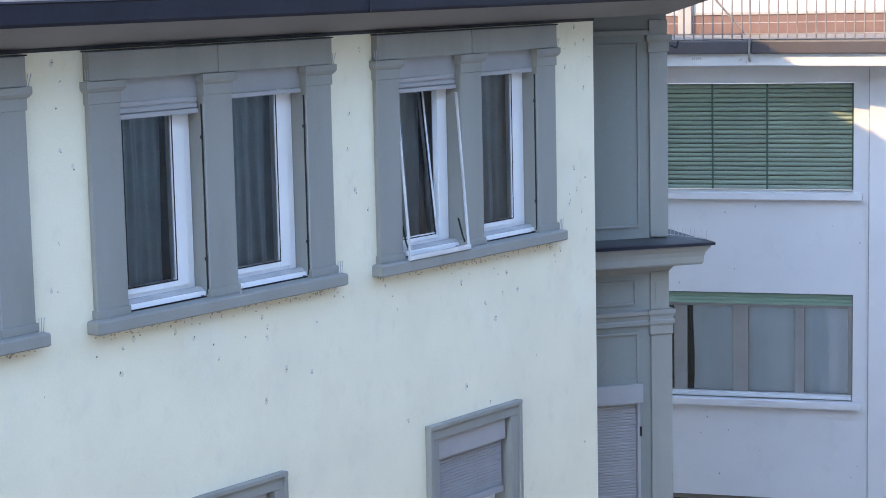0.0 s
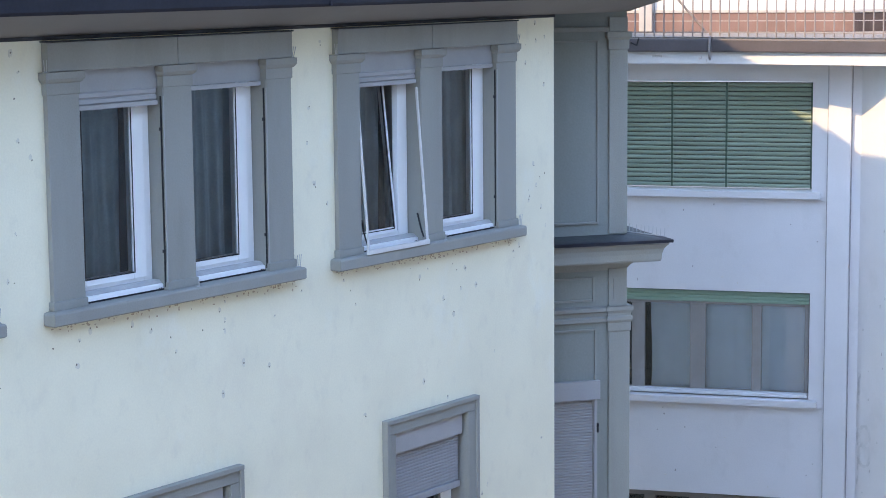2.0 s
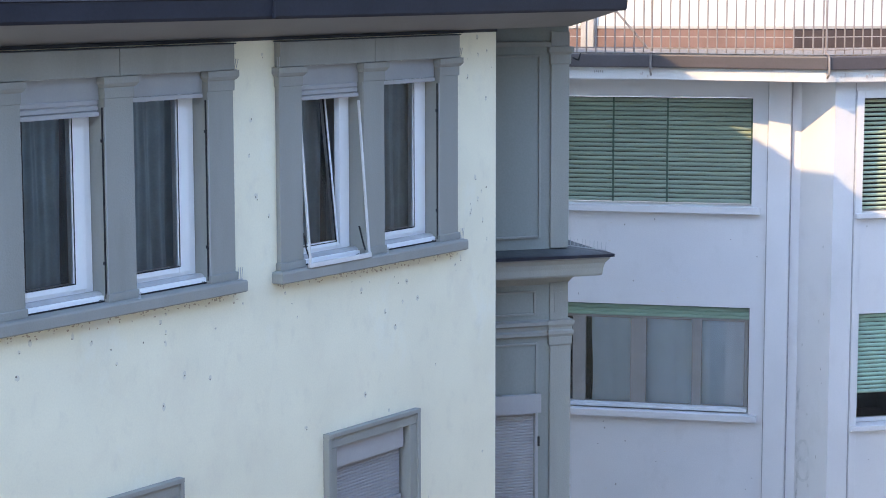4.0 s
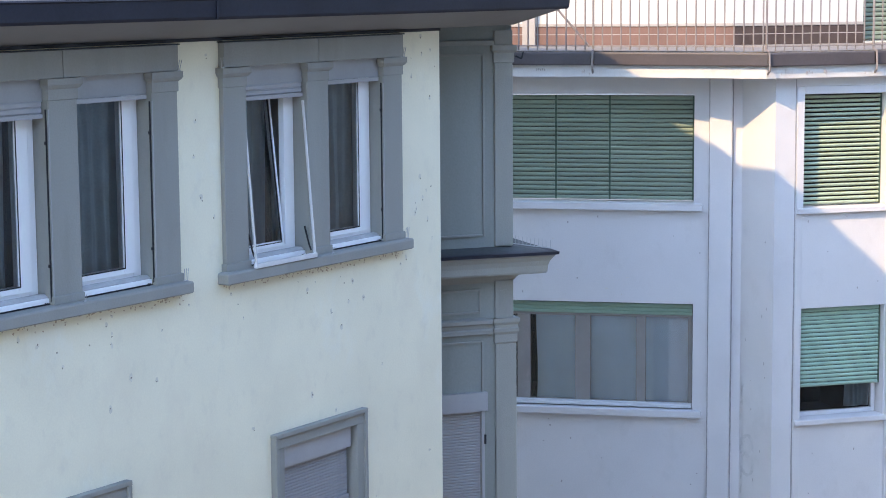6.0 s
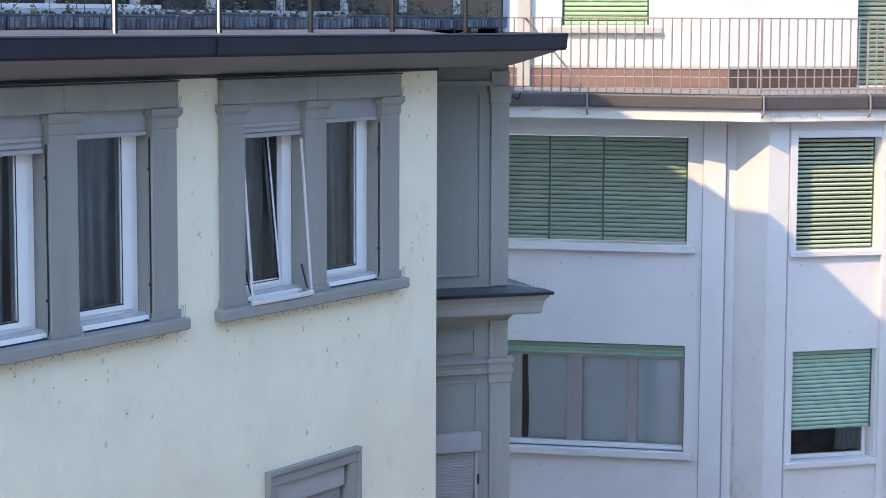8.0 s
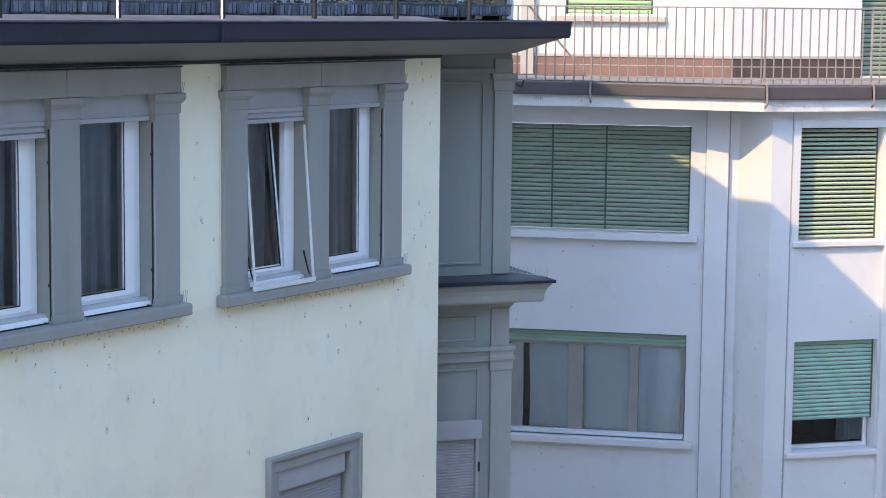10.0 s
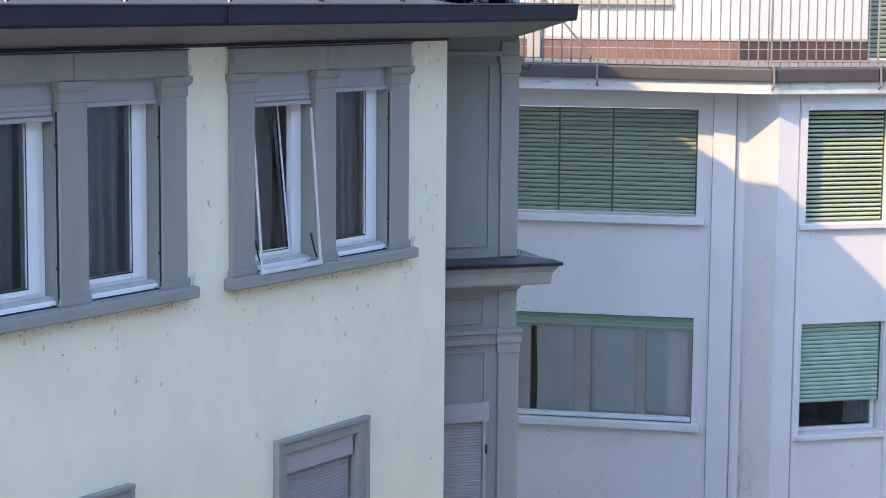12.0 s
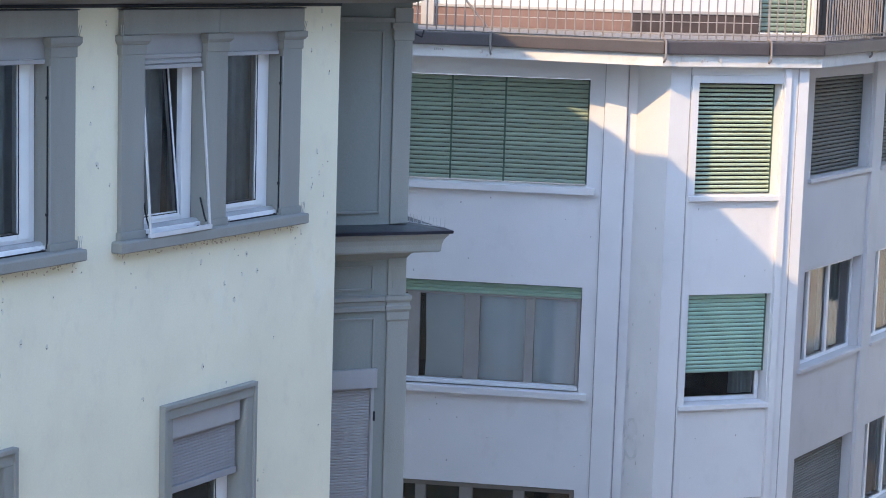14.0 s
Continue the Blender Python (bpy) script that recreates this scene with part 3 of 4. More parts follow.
# set-back attic storey
def along(a, inset):
    return (1.345 + 0.6 * a - 0.8 * inset, -0.645 + 0.8 * a + 0.6 * inset)


c0, c1 = along(1.2, 0.15), along(9.0, 0.15)
bm = bmesh.new()
foot = [(-16.0, c0[1]), c0, c1, (-16.0, c1[1])]
tops = [15.50, 15.50, 14.3, 14.3]
lo = [bm.verts.new((x, y, 12.004)) for x, y in foot]
hi = [bm.verts.new((x, y, z)) for (x, y), z in zip(foot, tops)]
for i in range(4):
    bm.faces.new((lo[i], lo[(i + 1) % 4], hi[(i + 1) % 4], hi[i]))
bm.faces.new(hi)
bm.faces.new(lo[::-1])
part("attic", bm, ATTIC, house, "white set-back attic with sloping roof")
# Made-up row of dark glazing that darkens the bright attic front.
veranda = new("added_attic_glazing")
veranda.parent = house
u = -9.6
while u < 1.2:
    bm = bmesh.new()
    box(bm, (u, c0[1] - 0.03, 12.01), (u + 0.86, c0[1] - 0.004, 14.2), EYE4, 0.004)
    part("dark_glass", bm, SHINE, veranda, "dark reflecting glass added to darken the attic front")
    bm = bmesh.new()
    box(bm, (u + 0.87, c0[1] - 0.06, 12.01), (u + 0.95, c0[1] - 0.004, 14.25), EYE4, 0.006)
    part("mullion", bm, LEDGE, veranda)
    u += 0.96

# ---- the pale corner house ----
far = thing("pale_corner_apartment_house", "pale lilac rendered corner apartment house with green shutters", "house")
STOREYS = (10.496, 7.496, 4.496, 1.496)
bm = bmesh.new()
wall(bm, -14.0, 0.70, -0.0, 10.80, 0.35, [(-3.22, 0.0, z - 1.55, z) for z in STOREYS[:3]], M_F)
part("wall", bm, LILAC, far, "pale lilac plastered wall")
bm = bmesh.new()
wall(bm, -0.43, 1.72, 0.0, 10.80, 0.35, [(0.0, 1.29, z - 1.568, z + 0.032) for z in STOREYS[:3]], M_G)
part("wall", bm, LILAC, far, "pale lilac plastered wall")
bm = bmesh.new()
wall(bm, -1.6, 12.0, 0.0, 10.80, 0.35, [(u, u + 2.45, z - 1.55, z) for z in STOREYS[:3] for u in (0.02, 3.12, 6.22)], M_H)
part("wall", bm, LILAC, far, "pale lilac plastered wall")
# angled wall between the two fronts
pf = M_F @ Vector((0.66, 0.02, 0))
pg = M_G @ Vector((-0.43, 0.004, 0))
kz = math.degrees(math.atan2(pg.y - pf.y, pg.x - pf.x))
M_K = plane_pose(pf.x, pf.y, kz)
bm = bmesh.new()
box(bm, (0, 0, 0), ((pg - pf).length, 0.3, 10.80), M_K)
part("wall", bm, LILAC, far)
bm = bmesh.new()
box(bm, (1.37, 0.355, 0), (1.715, 3.0, 10.79), M_G)
part("wall", bm, LILAC, far)
bm = bmesh.new()
box(bm, (0.225, -0.09, 0), (0.538, 0.0, 10.75), M_F, 0.008)
part("pier", bm, LILAC_TRIM, far)
bm = bmesh.new()
box(bm, (1.56, -0.015, 0), (1.715, 0.0, 10.75), M_G, 0.005)
part("pier", bm, LILAC_TRIM, far)
bm = bmesh.new()
box(bm, (-0.115, -0.02, 0), (-0.012, 0.0, 8.92), M_G, 0.006)
part("pier", bm, LILAC_TRIM, far)
bm = bmesh.new()
box(bm, (1.305, -0.075, 0), (1.41, 0.0, 10.75), M_G, 0.006)
part("pier", bm, LILAC_TRIM, far)
# Thin dark strips painting the shadow lines along the pier edges.
GROOVE_SHADE = material("pier_groove_shade", (0.38, 0.37, 0.375), 0.95, 0.3, 12, 0.2, 60)
for m, u in ((M_F, 0.540), (M_F, 0.209), (M_G, -0.131), (M_G, 1.412), (M_G, 1.544)):
    bm = bmesh.new()
    box(bm, (u, -0.008, 0), (u + 0.014, -0.001, 10.74), m)
    part("groove_shade_strip", bm, GROOVE_SHADE, far, "thin dark strip painting the shade beside a pier")
for u in (2.53, 5.63):
    bm = bmesh.new()
    box(bm, (u, -0.06, 0), (u + 0.4, 0.0, 10.75), M_H, 0.008)
    part("pier", bm, LILAC_TRIM, far)


def far_sill(u0, u1, z, m, name="sill", h=0.075):
    bm = bmesh.new()
    loft(bm, u0 - 0.04, u1 + 0.04, -0.01, 0.0, [(0.03, z - h), (0.05 + h - 0.075, z - h + 0.01), (0.05 + h - 0.075, z - 0.01), (0.03, z)], m)
    box(bm, (u0 + 0.002, -0.005, z - 0.02), (u1 - 0.002, 0.2, z - 0.004), m)
    part(name, bm, LILAC_TRIM, far)


for z in STOREYS[:1]:
    bm = bmesh.new()
    box(bm, (-0.11, -0.025, z - 1.60), (-0.002, 0.0, z + 0.11), M_GZ, 0.006)
    box(bm, (-0.001, -0.025, z + 0.002), (1.302, 0.0, z + 0.11), M_GZ, 0.006)
    part("window_trim", bm, LILAC_TRIM, far)


def slatted(u0, u1, z0, z1, y, m, mat, pitch, label, gaps=(), fill=0.83, tilt=-8):
    """A shutter of single slats in one or more panels, with the guides between."""
    sh = new("slatted_shutter")
    sh.parent = far
    tagged(sh, label)
    edges = [u0, *gaps, u1]
    n = round((z1 - z0) / pitch)
    for a, b in zip(edges, edges[1:]):
        me = slat_mesh("slat", b - a - 0.03, pitch * fill, 0.02, mat)
        for i in range(n):
            z = z0 + (i + 0.5) * (z1 - z0) / n
            piece("slat", me, sh, m @ pose((a + b) / 2, y + random.uniform(-0.002, 0.002), z, tilt + random.uniform(-1.5, 1.5), 0, 0))
    for g in edges:
        bm = bmesh.new()
        box(bm, (g - 0.018, y - 0.005, z0), (g + 0.018, y + 0.04, z1), m, 0.004)
        part("guide", bm, GREEN_FRAME, sh)
    # Added dark sheet that paints the shade seen through the slat gaps.
    bm = bmesh.new()
    box(bm, (u0, y + 0.05, z0), (u1, y + 0.06, z1), m)
    part("gap_shade_sheet", bm, DARK, sh)


def far_window(u0, u1, z0, z1, y, m, mullions, mat, net=True):
    win = new("window")
    win.parent = far
    bm = bmesh.new()
    bars(bm, u0, u1, z0, z1, y, y + 0.07, 0.06, m)
    part("frame", bm, mat, win)
    edges = [u0 + 0.06] + [v for g, w in mullions for v in (g - w / 2, g + w / 2)] + [u1 - 0.06]
    for g, w in mullions:
        bm = bmesh.new()
        box(bm, (g - w / 2, y - 0.012, z0 + 0.05), (g + w / 2, y + 0.06, z1 - 0.05), m, 0.006)
        part("mullion", bm, mat, win)
    for a, b in zip(edges[::2], edges[1::2]):
        bm = bmesh.new()
        sheet(bm, a, b, z0 + 0.06, z1 - 0.06, y + 0.03, m, win)


ZT = STOREYS[0]
slatted(-3.20, -0.02, ZT - 1.52, ZT - 0.02, 0.14, M_F, GREEN, 0.064, "lowered green slatted shutter in three panels", (-2.0, -1.22), fill=0.9)
far_sill(-3.22, 0.0, ZT - 1.545, M_F, h=0.11)
slatted(0.02, 1.27, ZT - 1.57, ZT - 0.02, 0.2, M_GZ, GREEN_SUN, 0.0625, "lowered green slatted shutter, half in sun, sunlight put into its colour", fill=0.66, tilt=-4)
far_sill(0.0, 1.29, ZT - 1.58, M_GZ, h=0.085)
ZT = STOREYS[1]
far_sill(-3.22, 0.0, ZT - 1.545, M_F, h=0.11)
far_window(-3.2, -0.02, ZT - 1.53, ZT - 0.17, 0.16, M_F, ((-2.48, 0.19), (-1.61, 0.23), (-0.76, 0.14)), TAUPE)
bm = bmesh.new()
ribbed(bm, -3.20, -0.02, ZT - 0.19, ZT - 0.03, 0.15, 0.055, 0.012, M_F)
part("roller_shutter", bm, GREEN_PALE, far, "raised green roller shutter edge")
bm = bmesh.new()
box(bm, (-3.2, 0.06, ZT - 1.53), (-0.02, 0.155, ZT - 1.475), M_F, 0.006)
box(bm, (-3.2, 0.03, ZT - 1.53), (-0.02, 0.06, ZT - 1.505), M_F, 0.004)
part("window_board", bm, FRAME_GREY, far, "pale painted window ledge")
curtain(-2.30, -0.05, ZT - 1.50, ZT - 0.15, 0.245, M_F, VEIL, 4, 0.012, "white net curtain with painted sky tint behind the wide corner house window")
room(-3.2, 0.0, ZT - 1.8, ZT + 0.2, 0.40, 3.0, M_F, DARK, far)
far_sill(0.0, 1.29, ZT - 1.58, M_GZ, h=0.085)
slatted(0.02, 1.27, ZT - 1.15, ZT - 0.02, 0.12, M_GZ, GREEN_PALE, 0.058, "mostly lowered pale green slatted shutter", fill=0.92)
# White frame drawn in grey, so the colour carries the recess shade.
far_window(0.02, 1.27, ZT - 1.58, ZT - 0.2, 0.20, M_GZ, (), FRAME_GREY)
curtain(0.83, 1.2, ZT - 1.5, ZT - 0.25, 0.28, M_GZ, CURTAIN, 2, 0.02, "grey sheer curtain behind the half open corner window")
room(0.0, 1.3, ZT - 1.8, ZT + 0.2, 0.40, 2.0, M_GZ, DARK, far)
ZT = STOREYS[2]
far_window(-3.2, -0.02, ZT - 1.53, ZT - 0.05, 0.16, M_F, ((-2.3, 0.16), (-1.62, 0.20), (-0.83, 0.17)), TAUPE)
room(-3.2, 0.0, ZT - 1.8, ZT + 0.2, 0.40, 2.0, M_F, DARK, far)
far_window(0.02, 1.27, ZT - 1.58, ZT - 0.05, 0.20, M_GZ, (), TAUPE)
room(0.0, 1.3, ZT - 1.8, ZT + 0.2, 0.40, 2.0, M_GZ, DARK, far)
for k, ZT in enumerate(STOREYS[:3]):
    for u in (0.02, 3.12, 6.22):
        far_sill(u, u + 2.45, ZT - 1.55, M_H)
        if (k == 0) or (k == 2 and u == 0.02):
            slatted(u + 0.02, u + 2.43, ZT - 1.53, ZT - 0.02, 0.16, M_H, SLATE if k == 0 else STEEL_SLAT, 0.06 if k == 0 else 0.045, "lowered dark grey slatted shutter")
        else:
            far_window(u + 0.02, u + 2.43, ZT - 1.55, ZT - 0.02, 0.14, M_H, ((u + 0.52, 0.08), (u + 1.36, 0.09)), PVC)
            curtain(u + 1.4, u + 2.3, ZT - 1.5, ZT - 0.05, 0.30, M_H, CURTAIN, 4, 0.03, "white net curtain behind a side window of the corner house")
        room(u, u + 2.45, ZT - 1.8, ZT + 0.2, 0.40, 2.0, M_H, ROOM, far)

# balcony slab along the fronts
OUT, OUT_F = 0.28, 0.45


def ring(inset):
    """The slab's outline, moved inwards."""
    q = [M_F @ Vector((-14, -OUT_F + inset, 0)), M_F @ Vector((-1.39, -OUT_F + inset, 0)), M_G @ Vector((-0.69, -OUT + inset, 0)), M_G @ Vector((0.94, -OUT + 0.05 + inset, 0)), M_G @ Vector((1.85, -OUT + 0.14 + inset, 0)), M_H @ Vector((1.0, -0.70 + inset, 0)), M_H @ Vector((12, -0.70 + inset, 0))]
    return [(p.x, p.y) for p in q]


back = [M_F @ Vector((-14, 6, 0)), M_F @ Vector((0, 6, 0)), M_H @ Vector((12, 6, 0))]
tail = [(p.x, p.y) for p in (back[2], back[1], back[0])]
bm = bmesh.new()
prism(bm, ring(0.03) + tail, 10.765, 10.935)
part("balcony_slab", bm, SLAB, far, "white painted slab edge with rust stains")
bm = bmesh.new()
prism(bm, ring(0.12) + tail, 10.936, 11.13)
part("balcony_deck", bm, DECK, far)
edge = ring(-0.04)
for a, b in zip(edge, edge[1:]):
    a, b = Vector((*a, 0)), Vector((*b, 0))
    m = pose(a.x, a.y, 0, 0, 0, math.degrees(math.atan2(b.y - a.y, b.x - a.x)))
    L = (b - a).length
    bm = bmesh.new()
    box(bm, (0.01, 0.0, 10.93), (L - 0.01, 0.13, 11.115), m, 0.02)
    part("balcony_gutter", bm, BROWN, far, "brown metal gutter along the balcony")

# railing
railing = thing("balcony_railing", "thin pale metal balcony railing with upright bars", "railing")
edge = ring(0.04)
bar_me = None
for a, b in zip(edge, edge[1:]):
    a, b = Vector((*a, 0)), Vector((*b, 0))
    L = (b - a).length
    rz = math.degrees(math.atan2(b.y - a.y, b.x - a.x))
    m = pose(a.x, a.y, 0, 0, 0, rz)
    s0 = max(0.0, L - 7.0) if rz < -60 else 0.0
    for z, h in ((12.17, 0.02), (11.20, 0.015)):
        bm = bmesh.new()
        box(bm, (s0, -0.018, z - h / 2), (L, 0.018, z + h / 2), m, 0.003)
        part("rail", bm, RAIL, railing)
    if bar_me is None:
        bb = bmesh.new()
        tube(bb, (0, 0, 11.14), (0, 0, 12.165), 0.011, EYE4, 6)
        bar_me = mesh_of("bar", bb, RAIL)
    k = 1
    while s0 + 0.135 * k < L:
        piece("bar", bar_me, railing, m @ pose(s0 + 0.135 * k, 0, 0))
        k += 1

def bracket(p, n):
    """A post that steps over the gutter and hooks into the slab edge."""
    bm = bmesh.new()
    o = Vector((p[0], p[1], 0))
    q = [o + Vector((0, 0, 12.17)), o + Vector((0, 0, 11.15)), o + n * 0.10 + Vector((0, 0, 11.125)), o + n * 0.115 + Vector((0, 0, 10.93)), o + n * 0.115 + Vector((0, 0, 10.875)), o + n * 0.05 + Vector((0, 0, 10.825))]
    for a, b in zip(q, q[1:]):
        tube(bm, a, b, 0.016)
    part("post", bm, RAIL, railing, "bent iron railing post")


for p, m in ((M_F @ Vector((-1.39, -OUT_F + 0.04, 0)), M_F), (M_G @ Vector((-0.69, -OUT + 0.04, 0)), M_G), (M_G @ Vector((0.94, -OUT + 0.09, 0)), M_G), (M_H @ Vector((0.3, -0.66, 0)), M_H), (M_H @ Vector((2.4, -0.66, 0)), M_H), (M_F @ Vector((-3.1, -OUT_F + 0.04, 0)), M_F)):
    bracket(p, (m.to_3x3() @ Vector((0, -1, 0))))
bm = bmesh.new()
tube(bm, (-2.30, -OUT_F + 0.08, 12.17), (-1.45, -OUT_F + 0.08, 11.19), 0.016, M_F)
part("brace", bm, RAIL, railing, "slanting iron brace")

# attic storey, set back
M_FA = M_F @ Matrix.Translation((0, 2.0, 0))
M_GA = plane_pose(*(M_FA @ Vector((0.406, 0, 0))).xy, -41.0)
bm = bmesh.new()
wall(bm, -14, 0.406, 11.13, 14.2, 0.3, [(-2.11, -0.78, 12.05, 13.5)], M_FA)
part("attic_wall", bm, ATTIC, far, "white attic wall")
bm = bmesh.new()
wall(bm, 0.0, 12.0, 11.13, 14.2, 0.3, [(2.15, 3.1, 11.15, 13.3)], M_GA)
part("attic_wall", bm, ATTIC, far, "white attic wall")
bm = bmesh.new()
box(bm, (-14, -0.02, 11.131), (0.42, 0.0, 11.41), M_FA, 0.005)
part("plinth", bm, TERRACOTTA, far, "terracotta tiled plinth")
bm = bmesh.new()
box(bm, (0.005, -0.02, 11.131), (2.15, 0.0, 11.41), M_GA, 0.005)
part("plinth", bm, PLINTH_DARK, far, "dark brown tiled plinth")
for m, a, b in ((M_FA, -14, 0.40), (M_GA, 0.02, 2.14)):
    bm = bmesh.new()
    box(bm, (a, -0.035, 11.412), (b, 0.0, 11.455), m, 0.006)
    part("plinth_cap", bm, STONE, far, "pale beige cap strip on the plinth")
    bm = bmesh.new()
    box(bm, (a, -0.024, 11.285), (b, -0.018, 11.297), m)
    part("plinth_joint", bm, STONE, far)
slatted(-2.09, -0.80, 12.06, 13.48, 0.06, M_FA, GREEN_BRIGHT, 0.0715, "lowered bright green attic shutter")
bm = bmesh.new()
box(bm, (-2.33, -0.10, 11.945), (-0.58, 0.0, 12.03), M_FA, 0.006)
part("sill", bm, STONE, far, "beige stone sill")
bm = bmesh.new()
box(bm, (-2.78, -0.12, 11.135), (-2.58, -0.005, 14.19), M_FA, 0.01)
part("corner_post", bm, STONE, far)
for u0, u1 in ((3.15, 3.72), (3.76, 4.33)):
    bm = bmesh.new()
    bars(bm, u0, u1, 11.14, 13.2, -0.045, -0.002, 0.07, M_GA)
    leaf = part("door_leaf", bm, IRON, far, "dark framed attic door leaf")
    bm = bmesh.new()
    box(bm, (u0 + 0.07, -0.03, 11.21), (u1 - 0.07, -0.004, 13.13), M_GA)
    part("door_panel", bm, SHINE, leaf)
slatted(2.17, 3.08, 11.17, 13.28, 0.2, M_GA, GREEN, 0.0715, "dark green attic door shutter")
bm = bmesh.new()
prism(bm, [(p.x, p.y) for p in (M_FA @ Vector((-14, -0.5, 0)), M_FA @ Vector((0.3, -0.5, 0)), M_GA @ Vector((12, -0.5, 0)), M_GA @ Vector((12, 6, 0)), M_FA @ Vector((-14, 6, 0)))], 14.2, 14.4)
part("roof", bm, ROOF, far)

# ---- houses out of view that close the street and block or reflect light ----
opp = thing("unseen_house_across", "unseen plain grey house across the street, shaped to block low sky", "house")
bm = bmesh.new()
# Height chosen to keep low sky off the eaves.
box(bm, (-45, -22, 0), (3, -11.3, 17.5))
# Added wing that hides the bright horizon from the tilted pane.
box(bm, (3.01, -22, 0), (22, -14, 17.5))
part("wall", bm, BLOCK, opp)
# Unseen block added to shade the side front and darken its reflections.
side = thing("unseen_house_opposite", "unseen plain grey house added to shade the corner house's side front", "house")
bm = bmesh.new()
box(bm, (13.5, -9.5, 0), (21, -5.8, 19))
part("wall", bm, BLOCK, side)
end = thing("house_at_street_end", "sunlit white house at the end of the street", "house")
bm = bmesh.new()
box(bm, (42, -23, 0), (52, -3, 18))
part("wall", bm, ATTIC, end)
for z in (2.2, 5.2, 8.2, 11.2, 14.2):
    for y in (-20.5, -17.5, -14.5, -11.5, -8.5, -5.5):
        bm = bmesh.new()
        box(bm, (41.93, y, z), (41.995, y + 1.1, z + 1.6), EYE4, 0.01)
        part("window", bm, SHINE, end)

# ---- terrace on the cream house ----
rail_t = thing("terrace_railing", "dark iron terrace railing with slim posts", "railing")
for k in range(-8, 6):
    u = -6.15 + 1.205 * (k + 1) - 0.09
    if u > 0.2:
        break
    bm = bmesh.new()
    box(bm, (u - 0.018, -0.47, 12.004), (u + 0.018, -0.435, 13.0), EYE4, 0.004)
    box(bm, (u - 0.04, -0.49, 12.004), (u + 0.04, -0.415, 12.016), EYE4, 0.003)
    post = part("post", bm, IRON, rail_t)
    # White strip paints the sun's highlight on the left posts; dark on the rest.
    bm = bmesh.new()
    box(bm, (u - 0.0245, -0.476, 12.016), (u - 0.0185, -0.455, 13.0), EYE4, 0.003)
    part("highlight_strip", bm, PVC if u < -3.0 else FLASH, rail_t)
bm = bmesh.new()
box(bm, (-16, -0.475, 13.0), (0.0, -0.43, 13.04), EYE4, 0.008)
part("handrail", bm, IRON, rail_t)
bm = bmesh.new()
box(bm, (-16, 0.12, 12.205), (-3.85, 0.15, 12.24), EYE4, 0.004)
tagged(part("rail_board", bm, LILAC_TRIM, rail_t), "pale horizontal board behind the planters")


flute_me = []
for w, h in ((0.034, 0.082), (0.042, 0.078), (0.028, 0.086)):
    bm = bmesh.new()
    loft(bm, -w / 2, w / 2, 0.0, 0.02, [(0.0, 0.0), (0.003, 0.004), (0.003, h - 0.004), (0.0, h)], EYE4)
    flute_me.append(mesh_of("slat", bm, FLUTE))


def planter(u0, u1, z0, h):
    p = thing("planter_box", "weathered dark planter box with soil on the terrace", "planter", group="planters on the terrace")
    bm = bmesh.new()
    loft(bm, u0, u1, -0.20, 0.06, [(0.0, z0), (0.012, z0 + h * 0.85), (0.02, z0 + h * 0.87), (0.02, z0 + h)], EYE4)
    trough = part("trough", bm, PLANTER, p)
    n = int((u1 - u0) / 0.052)
    for i in range(n):
        if random.random() < 0.85:
            piece("slat", flute_me[i % 3], trough, pose(u0 + (i + 0.5) * (u1 - u0) / n, -0.213, z0 + 0.012))
    bm = bmesh.new()
    n = int((u1 - u0) / 0.045)
    for i in range(n):
        x = u0 + (i + 0.5) * (u1 - u0) / n
        r = random.uniform(0.012, 0.03)
        m = pose(x, random.uniform(-0.16, 0.0), z0 + h + r * 0.3, random.uniform(0, 90), random.uniform(0, 90), 0)
        bmesh.ops.create_icosphere(bm, subdivisions=1, radius=r, matrix=m @ Matrix.Diagonal((1, 0.8, 0.6, 1)))
    tagged(part("soil", bm, LEAF, p, "dark clods of soil"), kind="stuff")
    for x in (u0 + 0.12, u1 - 0.12):
        bm = bmesh.new()
        box(bm, (x - 0.03, -0.17, 12.004), (x + 0.03, 0.03, z0), EYE4, 0.004)
        part("foot", bm, IRON, p)
    # sparse plants
    bm = bmesh.new()
    for i in range(int((u1 - u0) * 13)):
        x, y = random.uniform(u0, u1), random.uniform(-0.15, 0.02)
        base = Vector((x, y, z0 + h))
        tip = base + Vector((random.uniform(-0.1, 0.1), random.uniform(-0.08, 0.08), random.uniform(0.03, 0.17)))
        tube(bm, base, tip, 0.003, EYE4, 4)
        for j in range(5):
            c = base.lerp(tip, random.uniform(0.3, 1.0)) + Vector((random.uniform(-0.03, 0.03), random.uniform(-0.03, 0.03), 0))
            d = Vector((random.uniform(-1, 1), random.uniform(-1, 1), random.uniform(-0.3, 1))).normalized()
            e = d.orthogonal().normalized()
            L, W = random.uniform(0.025, 0.05), random.uniform(0.008, 0.016)
            v = [bm.verts.new(q) for q in (c, c + d * L * 0.5 + e * W, c + d * L, c + d * L * 0.5 - e * W)]
            bm.faces.new(v)
    tagged(part("greenery", bm, LEAF, p, "dry sparse greenery"), kind="stuff")


u = -8.9
k = 0
while u < 0.7:
    w = 0.98
    planter(u, min(u + w, 0.93), 12.038 + 0.012 * (k % 2), 0.115 + 0.01 * (k % 3))
    u += w + 0.03
    k += 1

bm = bmesh.new()
box(bm, (-10, 0.10, 12.004), (-1.3, 0.118, 12.203), EYE4, 0.004)
tagged(part("kick_board", bm, LEDGE, rail_t), "dull grey board behind the planters")

